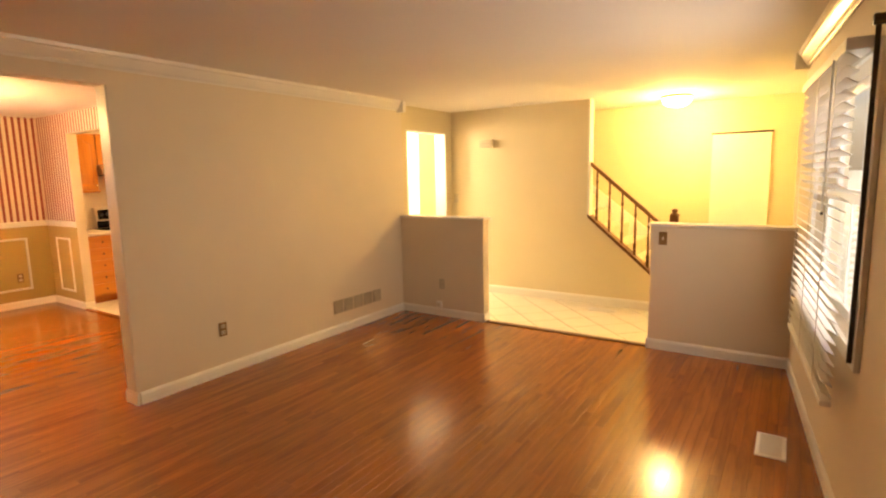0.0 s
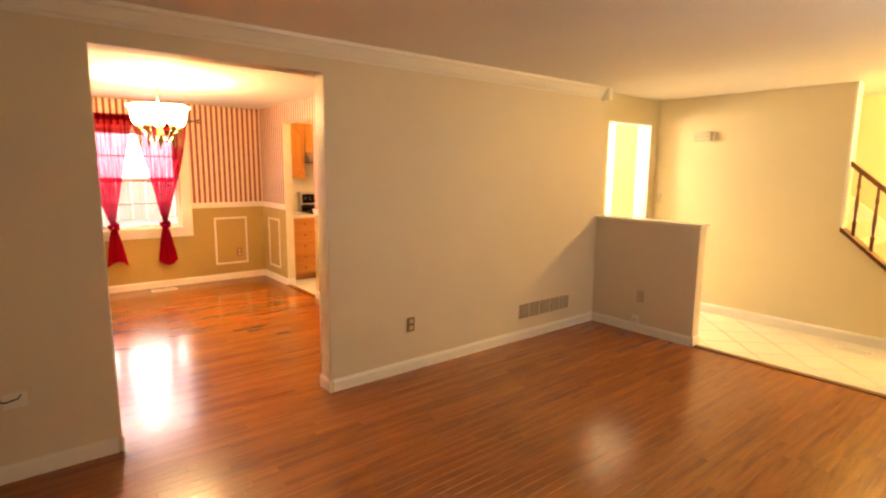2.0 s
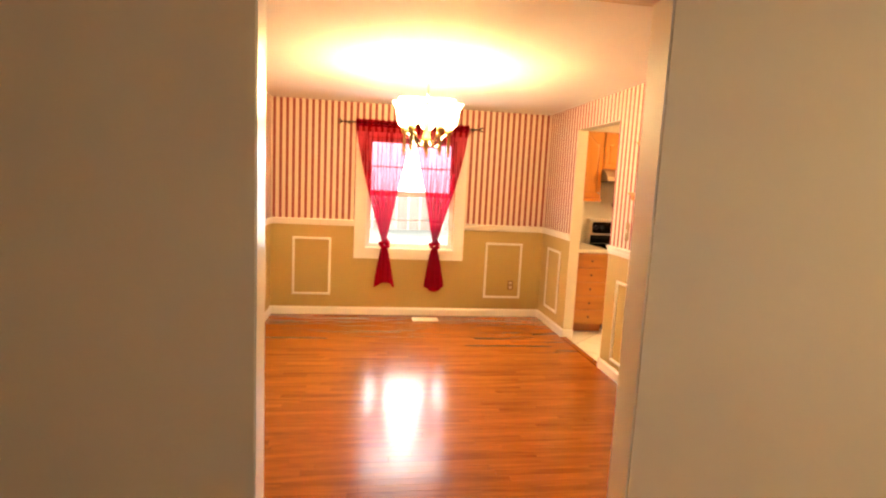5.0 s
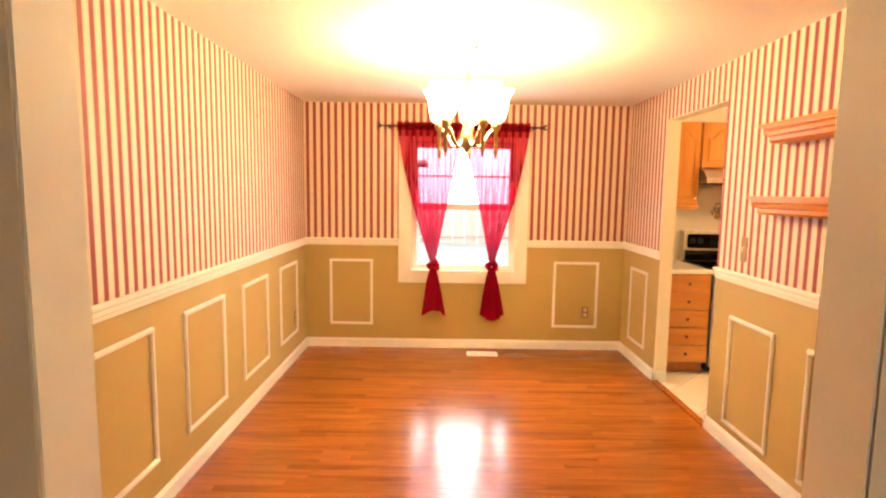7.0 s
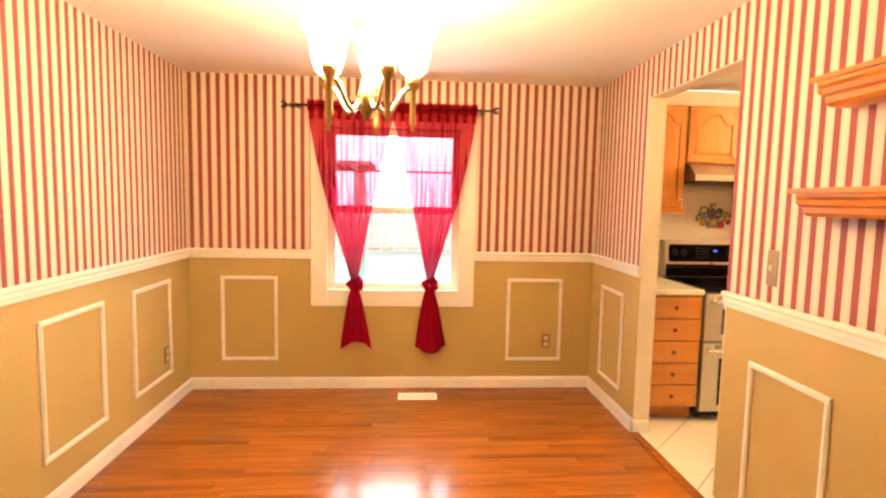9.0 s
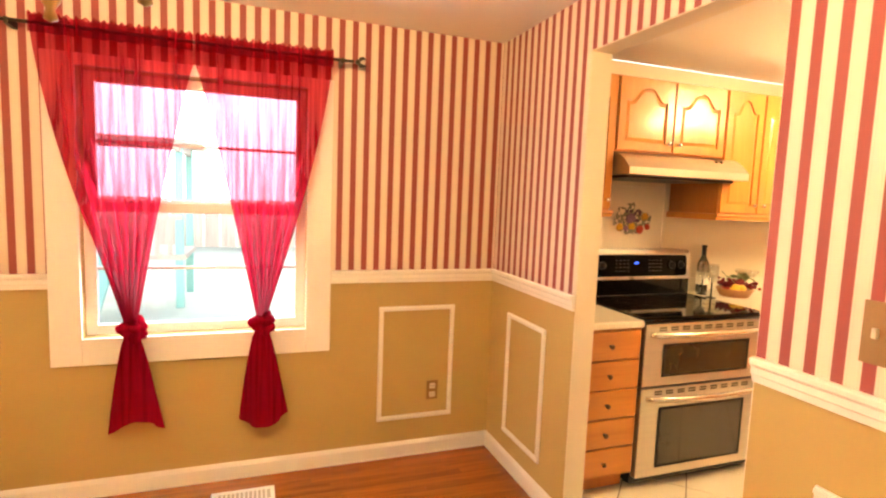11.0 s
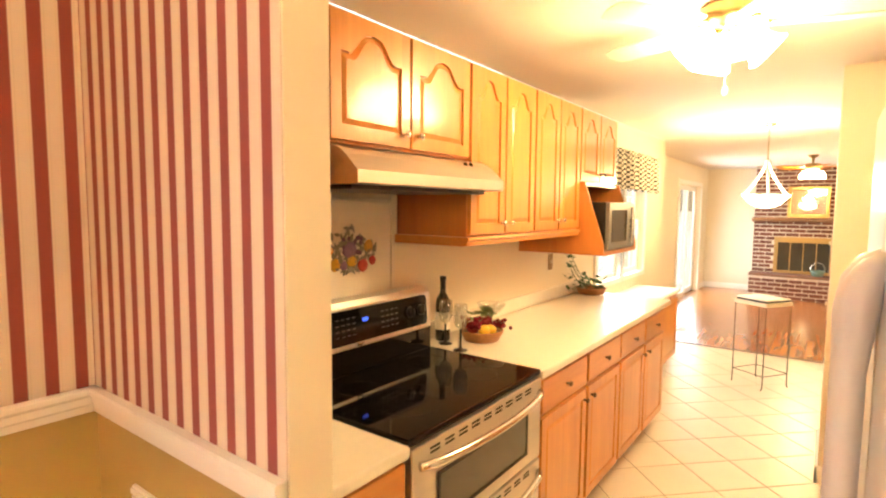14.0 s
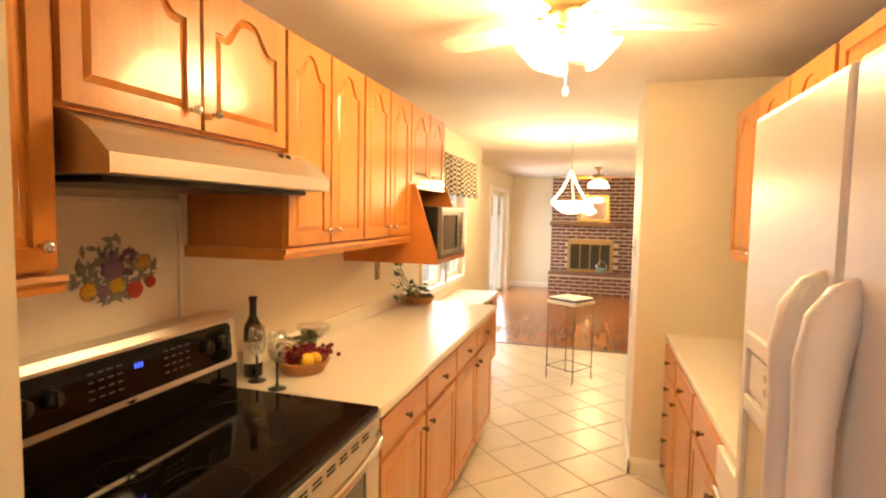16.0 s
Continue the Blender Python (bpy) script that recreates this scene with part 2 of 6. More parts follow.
def sheer(name, colour, clear, close):
    """Thin voile: partly open weave, partly dyed thread that lets light through."""
    m = bpy.data.materials.new(name)
    m.use_nodes = True
    n, l = m.node_tree.nodes, m.node_tree.links
    n.remove(n["Principled BSDF"])
    out = n["Material Output"]
    tr, df, tl = n.new("ShaderNodeBsdfTransparent"), n.new("ShaderNodeBsdfDiffuse"), n.new("ShaderNodeBsdfTranslucent")
    tc, no = n.new("ShaderNodeTexCoord"), n.new("ShaderNodeTexNoise")
    mp = n.new("ShaderNodeMapping")
    mp.inputs["Scale"].default_value = (4, 34, 1.2)
    l.new(tc.outputs["Object"], mp.inputs[0])
    l.new(mp.outputs[0], no.inputs["Vector"])
    no.inputs["Scale"].default_value = 1.5
    r = n.new("ShaderNodeMapRange")
    r.inputs["From Min"].default_value, r.inputs["From Max"].default_value = 0.3, 0.7
    r.inputs["To Min"].default_value, r.inputs["To Max"].default_value = -0.30, 0.30
    l.new(no.outputs[0], r.inputs[0])
    # the cloth is loose at the rod and drawn close towards the knot
    sep, gather, both = n.new("ShaderNodeSeparateXYZ"), n.new("ShaderNodeMapRange"), n.new("ShaderNodeMath")
    l.new(tc.outputs["Object"], sep.inputs[0])
    l.new(sep.outputs[2], gather.inputs[0])
    gather.inputs["From Min"].default_value, gather.inputs["From Max"].default_value = 0.95, 1.95
    gather.inputs["To Min"].default_value, gather.inputs["To Max"].default_value = close, clear
    l.new(gather.outputs[0], both.inputs[0])
    l.new(r.outputs[0], both.inputs[1])
    both.use_clamp = True
    df.inputs[0].default_value = tl.inputs[0].default_value = (*colour, 1)
    tr.inputs[0].default_value = (0.74, 0.22, 0.29, 1)
    a, b = n.new("ShaderNodeMixShader"), n.new("ShaderNodeMixShader")
    a.inputs[0].default_value = 0.5
    l.new(df.outputs[0], a.inputs[1])
    l.new(tl.outputs[0], a.inputs[2])
    l.new(both.outputs[0], b.inputs[0])
    l.new(a.outputs[0], b.inputs[1])
    l.new(tr.outputs[0], b.inputs[2])
    l.new(b.outputs[0], out.inputs[0])
    return m


M_VOILE = sheer("crimson_voile", (0.37, 0.008, 0.03), 0.70, 0.04)
M_VOILE_D = sheer("crimson_voile_gathered", (0.34, 0.005, 0.026), 0.04, 0.04)

# ---- mesh helpers ----


LIFT, STRETCH = 0.0, 1.0  # set by the sections below: how far a thing sits up, how tall it stands


def thing(name, at, label, category, group="", kind=""):
    ob = new(name)
    ob.location = at
    ob.delta_location = (0, 0, LIFT)
    ob.delta_scale = (1, 1, STRETCH)
    ob.empty_display_size = 0.05
    return tagged(ob, label, category, group, kind)


def place_in_world(ob):
    m = Matrix.Translation(ob.location)
    return place_in_world(ob.parent) @ ob.matrix_parent_inverse @ m if ob.parent else m


def part(name, bm, material, parent=None, label="", smooth=False):
    """Links a bmesh, modelled in world metres, as one mesh object under a thing or part."""
    me = bpy.data.meshes.new(name)
    bmesh.ops.recalc_face_normals(bm, faces=bm.faces)
    bm.to_mesh(me)
    bm.free()
    me.materials.append(material)
    if smooth:
        for p in me.polygons:
            p.use_smooth = True
    ob = new(name, me)
    if parent is not None:
        ob.parent = parent
        ob.matrix_parent_inverse = place_in_world(parent).inverted()
    if label:
        ob["label"] = label
    return ob


def structure(name, bm, material, label="", category="", smooth=False):
    return tagged(part(name, bm, material, None, "", smooth), label, category, "", "structure")


def box(bm, x0, x1, y0, y1, z0, z1, bevel=0.0):
    geo = bmesh.ops.create_cube(bm, size=1.0)
    bmesh.ops.transform(bm, matrix=Matrix.Translation(((x0 + x1) / 2, (y0 + y1) / 2, (z0 + z1) / 2)) @ Matrix.Diagonal((abs(x1 - x0), abs(y1 - y0), abs(z1 - z0), 1)), verts=geo["verts"])
    if bevel:
        es = list({e for v in geo["verts"] for e in v.link_edges})
        bmesh.ops.bevel(bm, geom=es, offset=bevel, segments=2, affect="EDGES", profile=0.6)
    return bm


def boxes(*rows, bevel=0.0):
    bm = bmesh.new()
    for r in rows:
        box(bm, *r, bevel=bevel)
    return bm


def one(x0, x1, y0, y1, z0, z1, bevel=0.0):
    return box(bmesh.new(), x0, x1, y0, y1, z0, z1, bevel)


def prism(points, axis, a, b, bm=None):
    """A closed outline in the two other axes (in x, y, z order), drawn out along axis from a to b."""
    bm = bm or bmesh.new()

    def at(p, v):
        q = list(p)
        q.insert(axis, v)
        return bm.verts.new(q)
    lo, hi = [at(p, a) for p in points], [at(p, b) for p in points]
    n = len(points)
    bm.faces.new(lo)
    bm.faces.new(hi[::-1])
    for i in range(n):
        bm.faces.new((lo[i], hi[i], hi[(i + 1) % n], lo[(i + 1) % n]))
    return bm


def lathe(profile, at=(0, 0, 0), steps=24, bm=None, scallop=0.0, lobes=8, closed=True):
    """Turned shape: profile rows of radius and height, about the upright line at 'at'."""
    bm = bm or bmesh.new()
    rings = []
    top = max(z for r, z in profile)
    low = min(z for r, z in profile)
    for r, z in profile:
        ring = []
        for i in range(steps):
            a = 2 * math.pi * i / steps
            k = 1 + scallop * math.cos(lobes * a) * (z - low) / max(top - low, 1e-6)
            ring.append(bm.verts.new((at[0] + r * k * math.cos(a), at[1] + r * k * math.sin(a), at[2] + z)))
        rings.append(ring)
    for p, q in zip(rings, rings[1:]):
        for i in range(steps):
            j = (i + 1) % steps
            bm.faces.new((p[i], p[j], q[j], q[i]))
    if closed:
        for ring in (rings[0], rings[-1]):
            if profile[0 if ring is rings[0] else -1][0] > 1e-4:
                bm.faces.new(ring)
    return bm


def tube(points, radius, steps=8, bm=None):
    """A round bar along a line of points; radius may be one number or one per point."""
    bm = bm or bmesh.new()
    pts = [Vector(p) for p in points]
    rings = []
    for i, p in enumerate(pts):
        d = (pts[min(i + 1, len(pts) - 1)] - pts[max(i - 1, 0)]).normalized()
        if i == 0:
            up = Vector((0, 0, 1)) if abs(d.z) < 0.9 else Vector((1, 0, 0))
            s = d.cross(up).normalized()
        else:
            s = (s - d * s.dot(d)).normalized()
        u = s.cross(d)
        r = radius[i] if isinstance(radius, (list, tuple)) else radius
        rings.append([bm.verts.new(p + r * (math.cos(2 * math.pi * k / steps) * s + math.sin(2 * math.pi * k / steps) * u)) for k in range(steps)])
    for a, b in zip(rings, rings[1:]):
        for k in range(steps):
            bm.faces.new((a[k], a[(k + 1) % steps], b[(k + 1) % steps], b[k]))
    bm.faces.new(rings[0])
    bm.faces.new(rings[-1][::-1])
    return bm


def ball(at, r, bm=None, squash=(1, 1, 1)):
    bm = bm or bmesh.new()
    g = bmesh.ops.create_icosphere(bm, subdivisions=2, radius=r)
    bmesh.ops.transform(bm, matrix=Matrix.Translation(at) @ Matrix.Diagonal((*squash, 1)), verts=g["verts"])
    return bm


def curve_points(fn, n=10):
    return [fn(i / n) for i in range(n + 1)]

# ---- the plan ----
LX, LXD = -3.46, -3.60       # long wall: living face, dining face
OL, OR, OH = 0.458, 1.770, 2.235   # opening to the dining room
WX = 0.41                    # outer wall at the foyer; the living room stretch of it swings outwards from there
SWING = radians(5.5)

PY = 4.87                    # low foyer walls
SY, BY = 6.21, 7.35          # stair wall, back wall of the stairs
DX, DL, DR = -7.91, -0.285, 2.91  # dining room faces
KY = 3.015                    # kitchen face of the dining wall
KL, KR, KH = -7.04, -6.125, 2.195  # opening to the kitchen
CE = 2.44
FY = 9.15                    # family room floor begins
FW, FX = 14.45, -8.34        # family room far wall and west wall
PX0, PY0, PY1 = -6.23, 6.08, 6.75  # pier
KE = -5.42                   # kitchen east wall

# floors
structure("subfloor", boxes((-8.49, -3.6, -0.42, 14.6, -0.46, -0.021), (-3.6, 1.32, -2.44, 7.46, -0.46, -0.021)), M_SUB, "dark boards under the floors", "subfloor")

# long wall with its opening
structure("wall_long", boxes((LXD, LX, -2.3, OL, 0, CE), (LXD, LX, OR, 4.93, 0, CE), (LXD, LX, OL, OR, OH, CE)), M_WALL, "cream painted wall with a plain cased opening", "wall")
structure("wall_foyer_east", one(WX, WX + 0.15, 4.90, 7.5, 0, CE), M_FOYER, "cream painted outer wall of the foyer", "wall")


def swing(ob):
    """Turns a thing built on the straight outer wall into the living room wall's own line."""
    turn = Matrix.Rotation(SWING, 3, "Z")
    hinge = Vector((WX, 4.90, 0))
    ob.location = hinge + turn @ (ob.location - hinge)
    ob.rotation_euler = (0, 0, SWING)
    return ob


LW0, LW1, LZ0, LZ1 = 2.66, 4.04, 0.84, 2.04   # living room window opening
swing(structure("wall_window", boxes((WX, WX + 0.15, -2.6, LW0, 0, CE), (WX, WX + 0.15, LW1, 4.92, 0, CE), (WX, WX + 0.15, LW0, LW1, 0, LZ0), (WX, WX + 0.15, LW0, LW1, LZ1, CE)), M_WALL, "cream painted outer wall with a window", "wall"))
structure("wall_behind", one(LXD, WX + 0.9, -2.45, -2.3, 0, CE), M_WALL, "cream painted wall behind the walk", "wall")
structure("ceiling_living", one(LX, WX + 0.75, -2.3, BY, CE, CE + 0.1), M_CEIL, "plain white painted ceiling", "ceiling")
structure("ceiling_dining", one(DX, LXD, DL, DR, CE, CE + 0.1), M_CEIL, "plain white painted ceiling", "ceiling")
structure("ceiling_opening", one(LXD, LX, -2.3, BY, CE + 0.002, CE + 0.1), M_CEIL, "ceiling strip over the wall", "ceiling")
structure("ceiling_kitchen", one(DX, KE + 0.1, DR, FY, CE + 0.002, CE + 0.1), M_CEIL, "plain white kitchen ceiling", "ceiling")
structure("ceiling_nook", one(KE + 0.1, LXD, KY, FY, CE + 0.002, CE + 0.1), M_CEIL, "plain white ceiling", "ceiling")
structure("ceiling_family", one(FX - 0.2, -3.5, FY, FW + 0.2, CE + 0.002, CE + 0.1), M_CEIL, "plain white family room ceiling", "ceiling")

# crown along the long wall and the window wall
CROWN = [(0.0, 0.0), (0.0, -0.105), (0.012, -0.11), (0.018, -0.095), (0.03, -0.085), (0.055, -0.045), (0.062, -0.03), (0.075, -0.022), (0.08, 0.0)]
structure("trim_crown_long", prism([(LX + a, CE + b) for a, b in CROWN], 1, -2.3, 4.84), M_TRIM, "white crown moulding along the long wall", "crown moulding")
swing(structure("trim_crown_window", prism([(WX - a, CE + b) for a, b in CROWN], 1, -2.3, 4.84), M_TRIM, "white crown moulding above the window", "crown moulding"))
structure("trim_crown_block", boxes((LX, LX + 0.095, 4.84, 4.90, CE - 0.125, CE), bevel=0.006), M_TRIM, "white crown end block", "crown moulding")
swing(structure("trim_crown_block", boxes((WX - 0.095, WX, 4.84, 4.90, CE - 0.125, CE), bevel=0.006), M_TRIM, "white crown end block", "crown moulding"))


def base_profile(h=0.095, d=0.014):
    return [(0, 0), (d, 0), (d, h * 0.78), (d * 0.75, h * 0.86), (d * 0.45, h * 0.95), (d * 0.3, h), (0, h)]


def baseboard(axis, face, way, a, b, h=0.095):
    """A moulded baseboard on a wall face, which looks along way (+1 or -1)."""
    prof = [(face + way * p, q) for p, q in base_profile(h)]
    bm = prism(prof, 1 if axis == "x" else 0, a, b)
    return structure("baseboard", bm, M_TRIM, "white painted moulded baseboard", "baseboard")


baseboard("x", LX, 1, -2.3, OL - 0.014)
baseboard("x", LX, 1, OR + 0.014, PY)
baseboard("y", OL, 1, LXD - 0.014, LX + 0.014)
baseboard("y", OR, -1, LXD - 0.014, LX + 0.014)
baseboard("x", LXD, -1, DL, OL - 0.014)
baseboard("x", LXD, -1, OR + 0.014, DR)
swing(baseboard("x", WX, -1, -2.3, PY))
structure("trim_opening", boxes((LXD + 0.004, LX - 0.004, OR - 0.006, OR - 0.001, 0.1, OH), (LXD + 0.004, LX - 0.004, OL + 0.001, OL + 0.006, 0.1, OH)), M_TRIM, "smooth pale lining of the opening", "opening lining")

# low walls at the foyer
PH = 1.115
for x0, x1, nm in ((LX, -2.36, "wall_low_west"), (-0.66, WX + 0.02, "wall_low_east")):
    structure(nm, one(x0, x1, PY, PY + 0.115, 0, PH), M_WALL, "low cream painted half wall", "half wall")
    structure("trim_cap", one(x0, x1 + (0.02 if x1 < 0 else 0), PY - 0.025, PY + 0.14, PH, PH + 0.026, 0.006) if x1 < 0 else one(x0 - 0.02, x1, PY - 0.025, PY + 0.14, PH, PH + 0.026, 0.006), M_TRIM, "white wooden cap on the half wall", "wall cap")
    baseboard("y", PY, -1, x0 + (0.014 if x1 < 0 else -0.014), x1 + (0.014 if x1 < 0 else -0.014))
baseboard("x", -2.36, 1, PY - 0.014, PY + 0.115)
baseboard("x", -0.66, -1, PY - 0.014, PY + 0.115)
structure("trim_threshold", one(-2.345, -0.675, PY + 0.01, PY + 0.07, 0.004, 0.016, 0.004), M_DARKWOOD, "worn wooden threshold strip", "threshold")

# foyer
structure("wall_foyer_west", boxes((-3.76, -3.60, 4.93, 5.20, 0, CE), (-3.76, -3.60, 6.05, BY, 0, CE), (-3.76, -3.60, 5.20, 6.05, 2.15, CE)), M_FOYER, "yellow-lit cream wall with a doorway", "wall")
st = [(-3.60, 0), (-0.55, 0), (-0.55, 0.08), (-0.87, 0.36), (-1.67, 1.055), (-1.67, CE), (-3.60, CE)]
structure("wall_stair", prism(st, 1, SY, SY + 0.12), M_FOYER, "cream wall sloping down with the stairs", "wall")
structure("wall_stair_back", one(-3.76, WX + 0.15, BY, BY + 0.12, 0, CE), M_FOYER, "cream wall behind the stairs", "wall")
baseboard("y", SY, -1, -3.60, -0.66, 0.11)
# corner trim at the stair wall's end
structure("trim_stair_edge", one(-1.680, -1.660, SY - 0.006, SY + 0.126, 1.065, CE), M_TRIM, "pale edge strip of the wall by the stairs", "trim")
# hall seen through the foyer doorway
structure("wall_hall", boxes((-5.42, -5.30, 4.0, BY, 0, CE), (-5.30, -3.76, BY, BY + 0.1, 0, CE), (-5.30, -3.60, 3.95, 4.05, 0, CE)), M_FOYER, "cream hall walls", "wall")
structure("trim_foyer_doorway", boxes((-3.765, -3.594, 5.18, 5.205, 0, 2.14), (-3.765, -3.594, 6.045, 6.07, 0, 2.14), (-3.765, -3.594, 5.18, 6.07, 2.14, 2.16)), M_TRIM, "white lining of the doorway", "door lining")

# dining room walls: striped above, olive below
RZ = 1.118   # top of the chair rail
RB = 1.046
W0, W1, WZ0, WZ1 = 0.775, 1.80, 0.805, 2.07  # window opening
structure("wall_dining_west", boxes((DX - 0.15, DX, -0.43, W0, 0, CE), (DX - 0.15, DX, W1, KY, 0, CE), (DX - 0.15, DX, W0, W1, 0, WZ0), (DX - 0.15, DX, W0, W1, WZ1, CE)), M_OLIVE, "olive painted outer wall", "wall")
structure("wall_dining_south", one(DX - 0.15, LXD, DL - 0.14, DL, 0, CE), M_OLIVE, "olive painted wall", "wall")
structure("wall_dining_north", boxes((DX, KL, DR, KY, 0, CE), (KR, LXD, DR, KY, 0, CE), (KL, KR, DR, KY, KH, CE)), M_OLIVE, "olive painted wall with the kitchen opening", "wall")
structure("wall_dining_east", boxes((LXD - 0.006, LXD, DL, OL, 0, CE), (LXD - 0.006, LXD, OR, DR, 0, CE), (LXD - 0.006, LXD, OL, OR, OH, CE)), M_OLIVE, "olive painted wall back", "wall")
P = 0.003
structure("wallpaper_west", boxes((DX, DX + P, DL, W0 - 0.13, RB, CE), (DX, DX + P, W1 + 0.13, DR, RB, CE), (DX, DX + P, W0 - 0.13, W1 + 0.13, 2.11, CE)), M_STRIPE_Y, "red and cream striped wallpaper", "wallpaper")
structure("wallpaper_south", one(DX + P, LXD, DL, DL + P, RB, CE), M_STRIPE_X, "red and cream striped wallpaper", "wallpaper")
structure("wallpaper_north", boxes((DX + P, KL, DR - P, DR, RB, CE), (KR, LXD - P, DR - P, DR, RB, CE), (KL, KR, DR - P, DR, KH, CE)), M_STRIPE_X, "red and cream striped wallpaper", "wallpaper")

RAIL = [(0, RB), (0.012, RB), (0.014, RB + 0.02), (0.02, RB + 0.026), (0.02, RB + 0.045), (0.03, RB + 0.055), (0.03, RZ - 0.004), (0.026, RZ), (0, RZ)]


def chair_rail(axis, face, way, a, b):
    bm = prism([(face + way * p, q) for p, q in RAIL], 1 if axis == "x" else 0, a, b)
    return structure("trim_chair_rail", bm, M_TRIM, "white moulded chair rail", "chair rail")


chair_rail("x", DX, 1, DL, W0 - 0.13)
chair_rail("x", DX, 1, W1 + 0.135, DR)
chair_rail("y", DL, 1, DX, LXD)
chair_rail("y", DR, -1, DX, KL)
chair_rail("y", DR, -1, KR, LXD)
baseboard("x", DX, 1, DL, DR)
baseboard("y", DL, 1, DX, LXD)
baseboard("y", DR, -1, DX, KL + 0.014)
baseboard("x", KL, 1, DR - 0.014, KY)
baseboard("x", KR, -1, DR - 0.014, KY)
baseboard("y", DR, -1, KR - 0.014, LXD)
structure("trim_kitchen_opening", boxes((KL, KL + 0.004, DR, KY, 0.1, KH), (KR - 0.004, KR, DR, KY, 0.1, KH), (KL, KR, DR, KY, KH - 0.004, KH)), M_KWALL, "cream painted reveal of the kitchen opening", "opening lining")
structure("trim_kitchen_threshold", one(KL + 0.016, KR - 0.016, DR - 0.02, DR + 0.035, 0.004, 0.014, 0.003), M_FLOOR, "wooden threshold strip", "threshold")


def panel_frame(axis, face, way, a, b, z0, z1):
    """A picture-frame moulding on a wall."""
    root = thing("panel_moulding", ((face, a, z0) if axis == "x" else (a, face, z0)), "white rectangular panel moulding on the olive wall", "panel moulding", "panel mouldings in the dining room")
    w = 0.026
    for k, (p0, p1, q0, q1) in enumerate(((a, b, z0, z0 + w), (a, b, z1 - w, z1), (a, a + w, z0 + w, z1 - w), (b - w, b, z0 + w, z1 - w))):
        bm = bmesh.new()
        for d, ins in ((0.010, 0.0), (0.015, 0.006)):
            if axis == "x":
                box(bm, *sorted((face, face + way * d)), p0 + (ins if k > 1 else 0), p1 - (ins if k > 1 else 0), q0 + (ins if k < 2 else 0), q1 - (ins if k < 2 else 0), 0.002)
            else:
                box(bm, p0 + (ins if k > 1 else 0), p1 - (ins if k > 1 else 0), *sorted((face, face + way * d)), q0 + (ins if k < 2 else 0), q1 - (ins if k < 2 else 0), 0.002)
        part("moulding_strip", bm, M_TRIM, root)
    return root


panel_frame("x", DX, 1, -0.045, 0.388, 0.235, 0.905)
panel_frame("x", DX, 1, 2.207, 2.662, 0.23, 0.905)
for a in (-7.57, -6.74, -5.925, -5.11, -4.29):
    panel_frame("y", DL, 1, a, a + 0.52, 0.25, 0.928)
panel_frame("y", DR, -1, -7.68, -7.27, 0.20, 0.90)
panel_frame("y", DR, -1, -5.92, -5.47, 0.14, 0.84)
panel_frame("y", DR, -1, -5.205, -4.755, 0.14, 0.84)
panel_frame("y", DR, -1, -4.49, -4.04, 0.14, 0.84)

# kitchen, nook and family room shell
K0, K1, KZ0, KZ1 = 6.86, 8.30, 0.95, 2.03
structure("wall_kitchen_west", boxes((DX - 0.15, DX, KY, K0, 0, CE), (DX - 0.15, DX, K1, FY, 0, CE), (DX - 0.15, DX, K0, K1, 0, KZ0), (DX - 0.15, DX, K0, K1, KZ1, CE)), M_KWALL, "cream kitchen wall with a window", "wall")
structure("wall_kitchen_south", boxes((DX, KL, KY, KY + 0.004, 0, CE), (KR, KE, KY, KY + 0.004, 0, CE), (KL, KR, KY, KY + 0.004, KH, CE)), M_KWALL, "cream kitchen wall", "wall")
structure("wall_kitchen_east", one(KE, KE + 0.12, KY, PY0, 0, CE), M_KWALL, "cream kitchen wall", "wall")
structure("wall_pier", one(PX0, KE + 0.12, PY0, PY1, 0, CE), M_KWALL, "cream painted wall stub beside the counter", "wall")
structure("wall_nook_east", boxes((-4.6, -4.48, PY1, FY, 0, CE), (KE + 0.12, -4.48, PY1 - 0.1, PY1, 0, CE)), M_KWALL, "cream wall", "wall")
P0, P1 = 11.9, 13.75
structure("wall_family_west", boxes((FX - 0.15, FX, FY, P0, 0, CE), (FX - 0.15, FX, P1, FW, 0, CE), (FX - 0.15, FX, P0, P1, 2.05, CE), (FX, DX - 0.15, FY - 0.1, FY, 0, CE)), M_KWALL, "cream wall with a sliding glass door", "wall")
structure("wall_family_north", one(FX - 0.15, -3.5, FW, FW + 0.15, 0, CE), M_KWALL, "cream wall beside the fireplace", "wall")
structure("wall_family_east", boxes((-3.62, -3.5, FY, FW, 0, CE), (-4.6, -3.5, FY - 0.1, FY, 0, CE)), M_KWALL, "cream wall", "wall")
baseboard("y", FW, -1, FX, -7.43, 0.11)
baseboard("x", FX, 1, P1 + 0.08, FW, 0.11)
baseboard("x", FX, 1, FY, P0 - 0.08, 0.11)
baseboard("x", DX, 1, 8.16, FY, 0.11)
baseboard("y", PY0, -1, PX0 - 0.014, -6.05, 0.11)
baseboard("x", PX0, -1, PY0 - 0.014, PY1, 0.11)
structure("trim_family_threshold", one(DX, -4.6, FY - 0.03, FY + 0.03, 0.002, 0.010, 0.002), M_DARKWOOD, "dark wooden edge strip between tile and boards", "threshold")

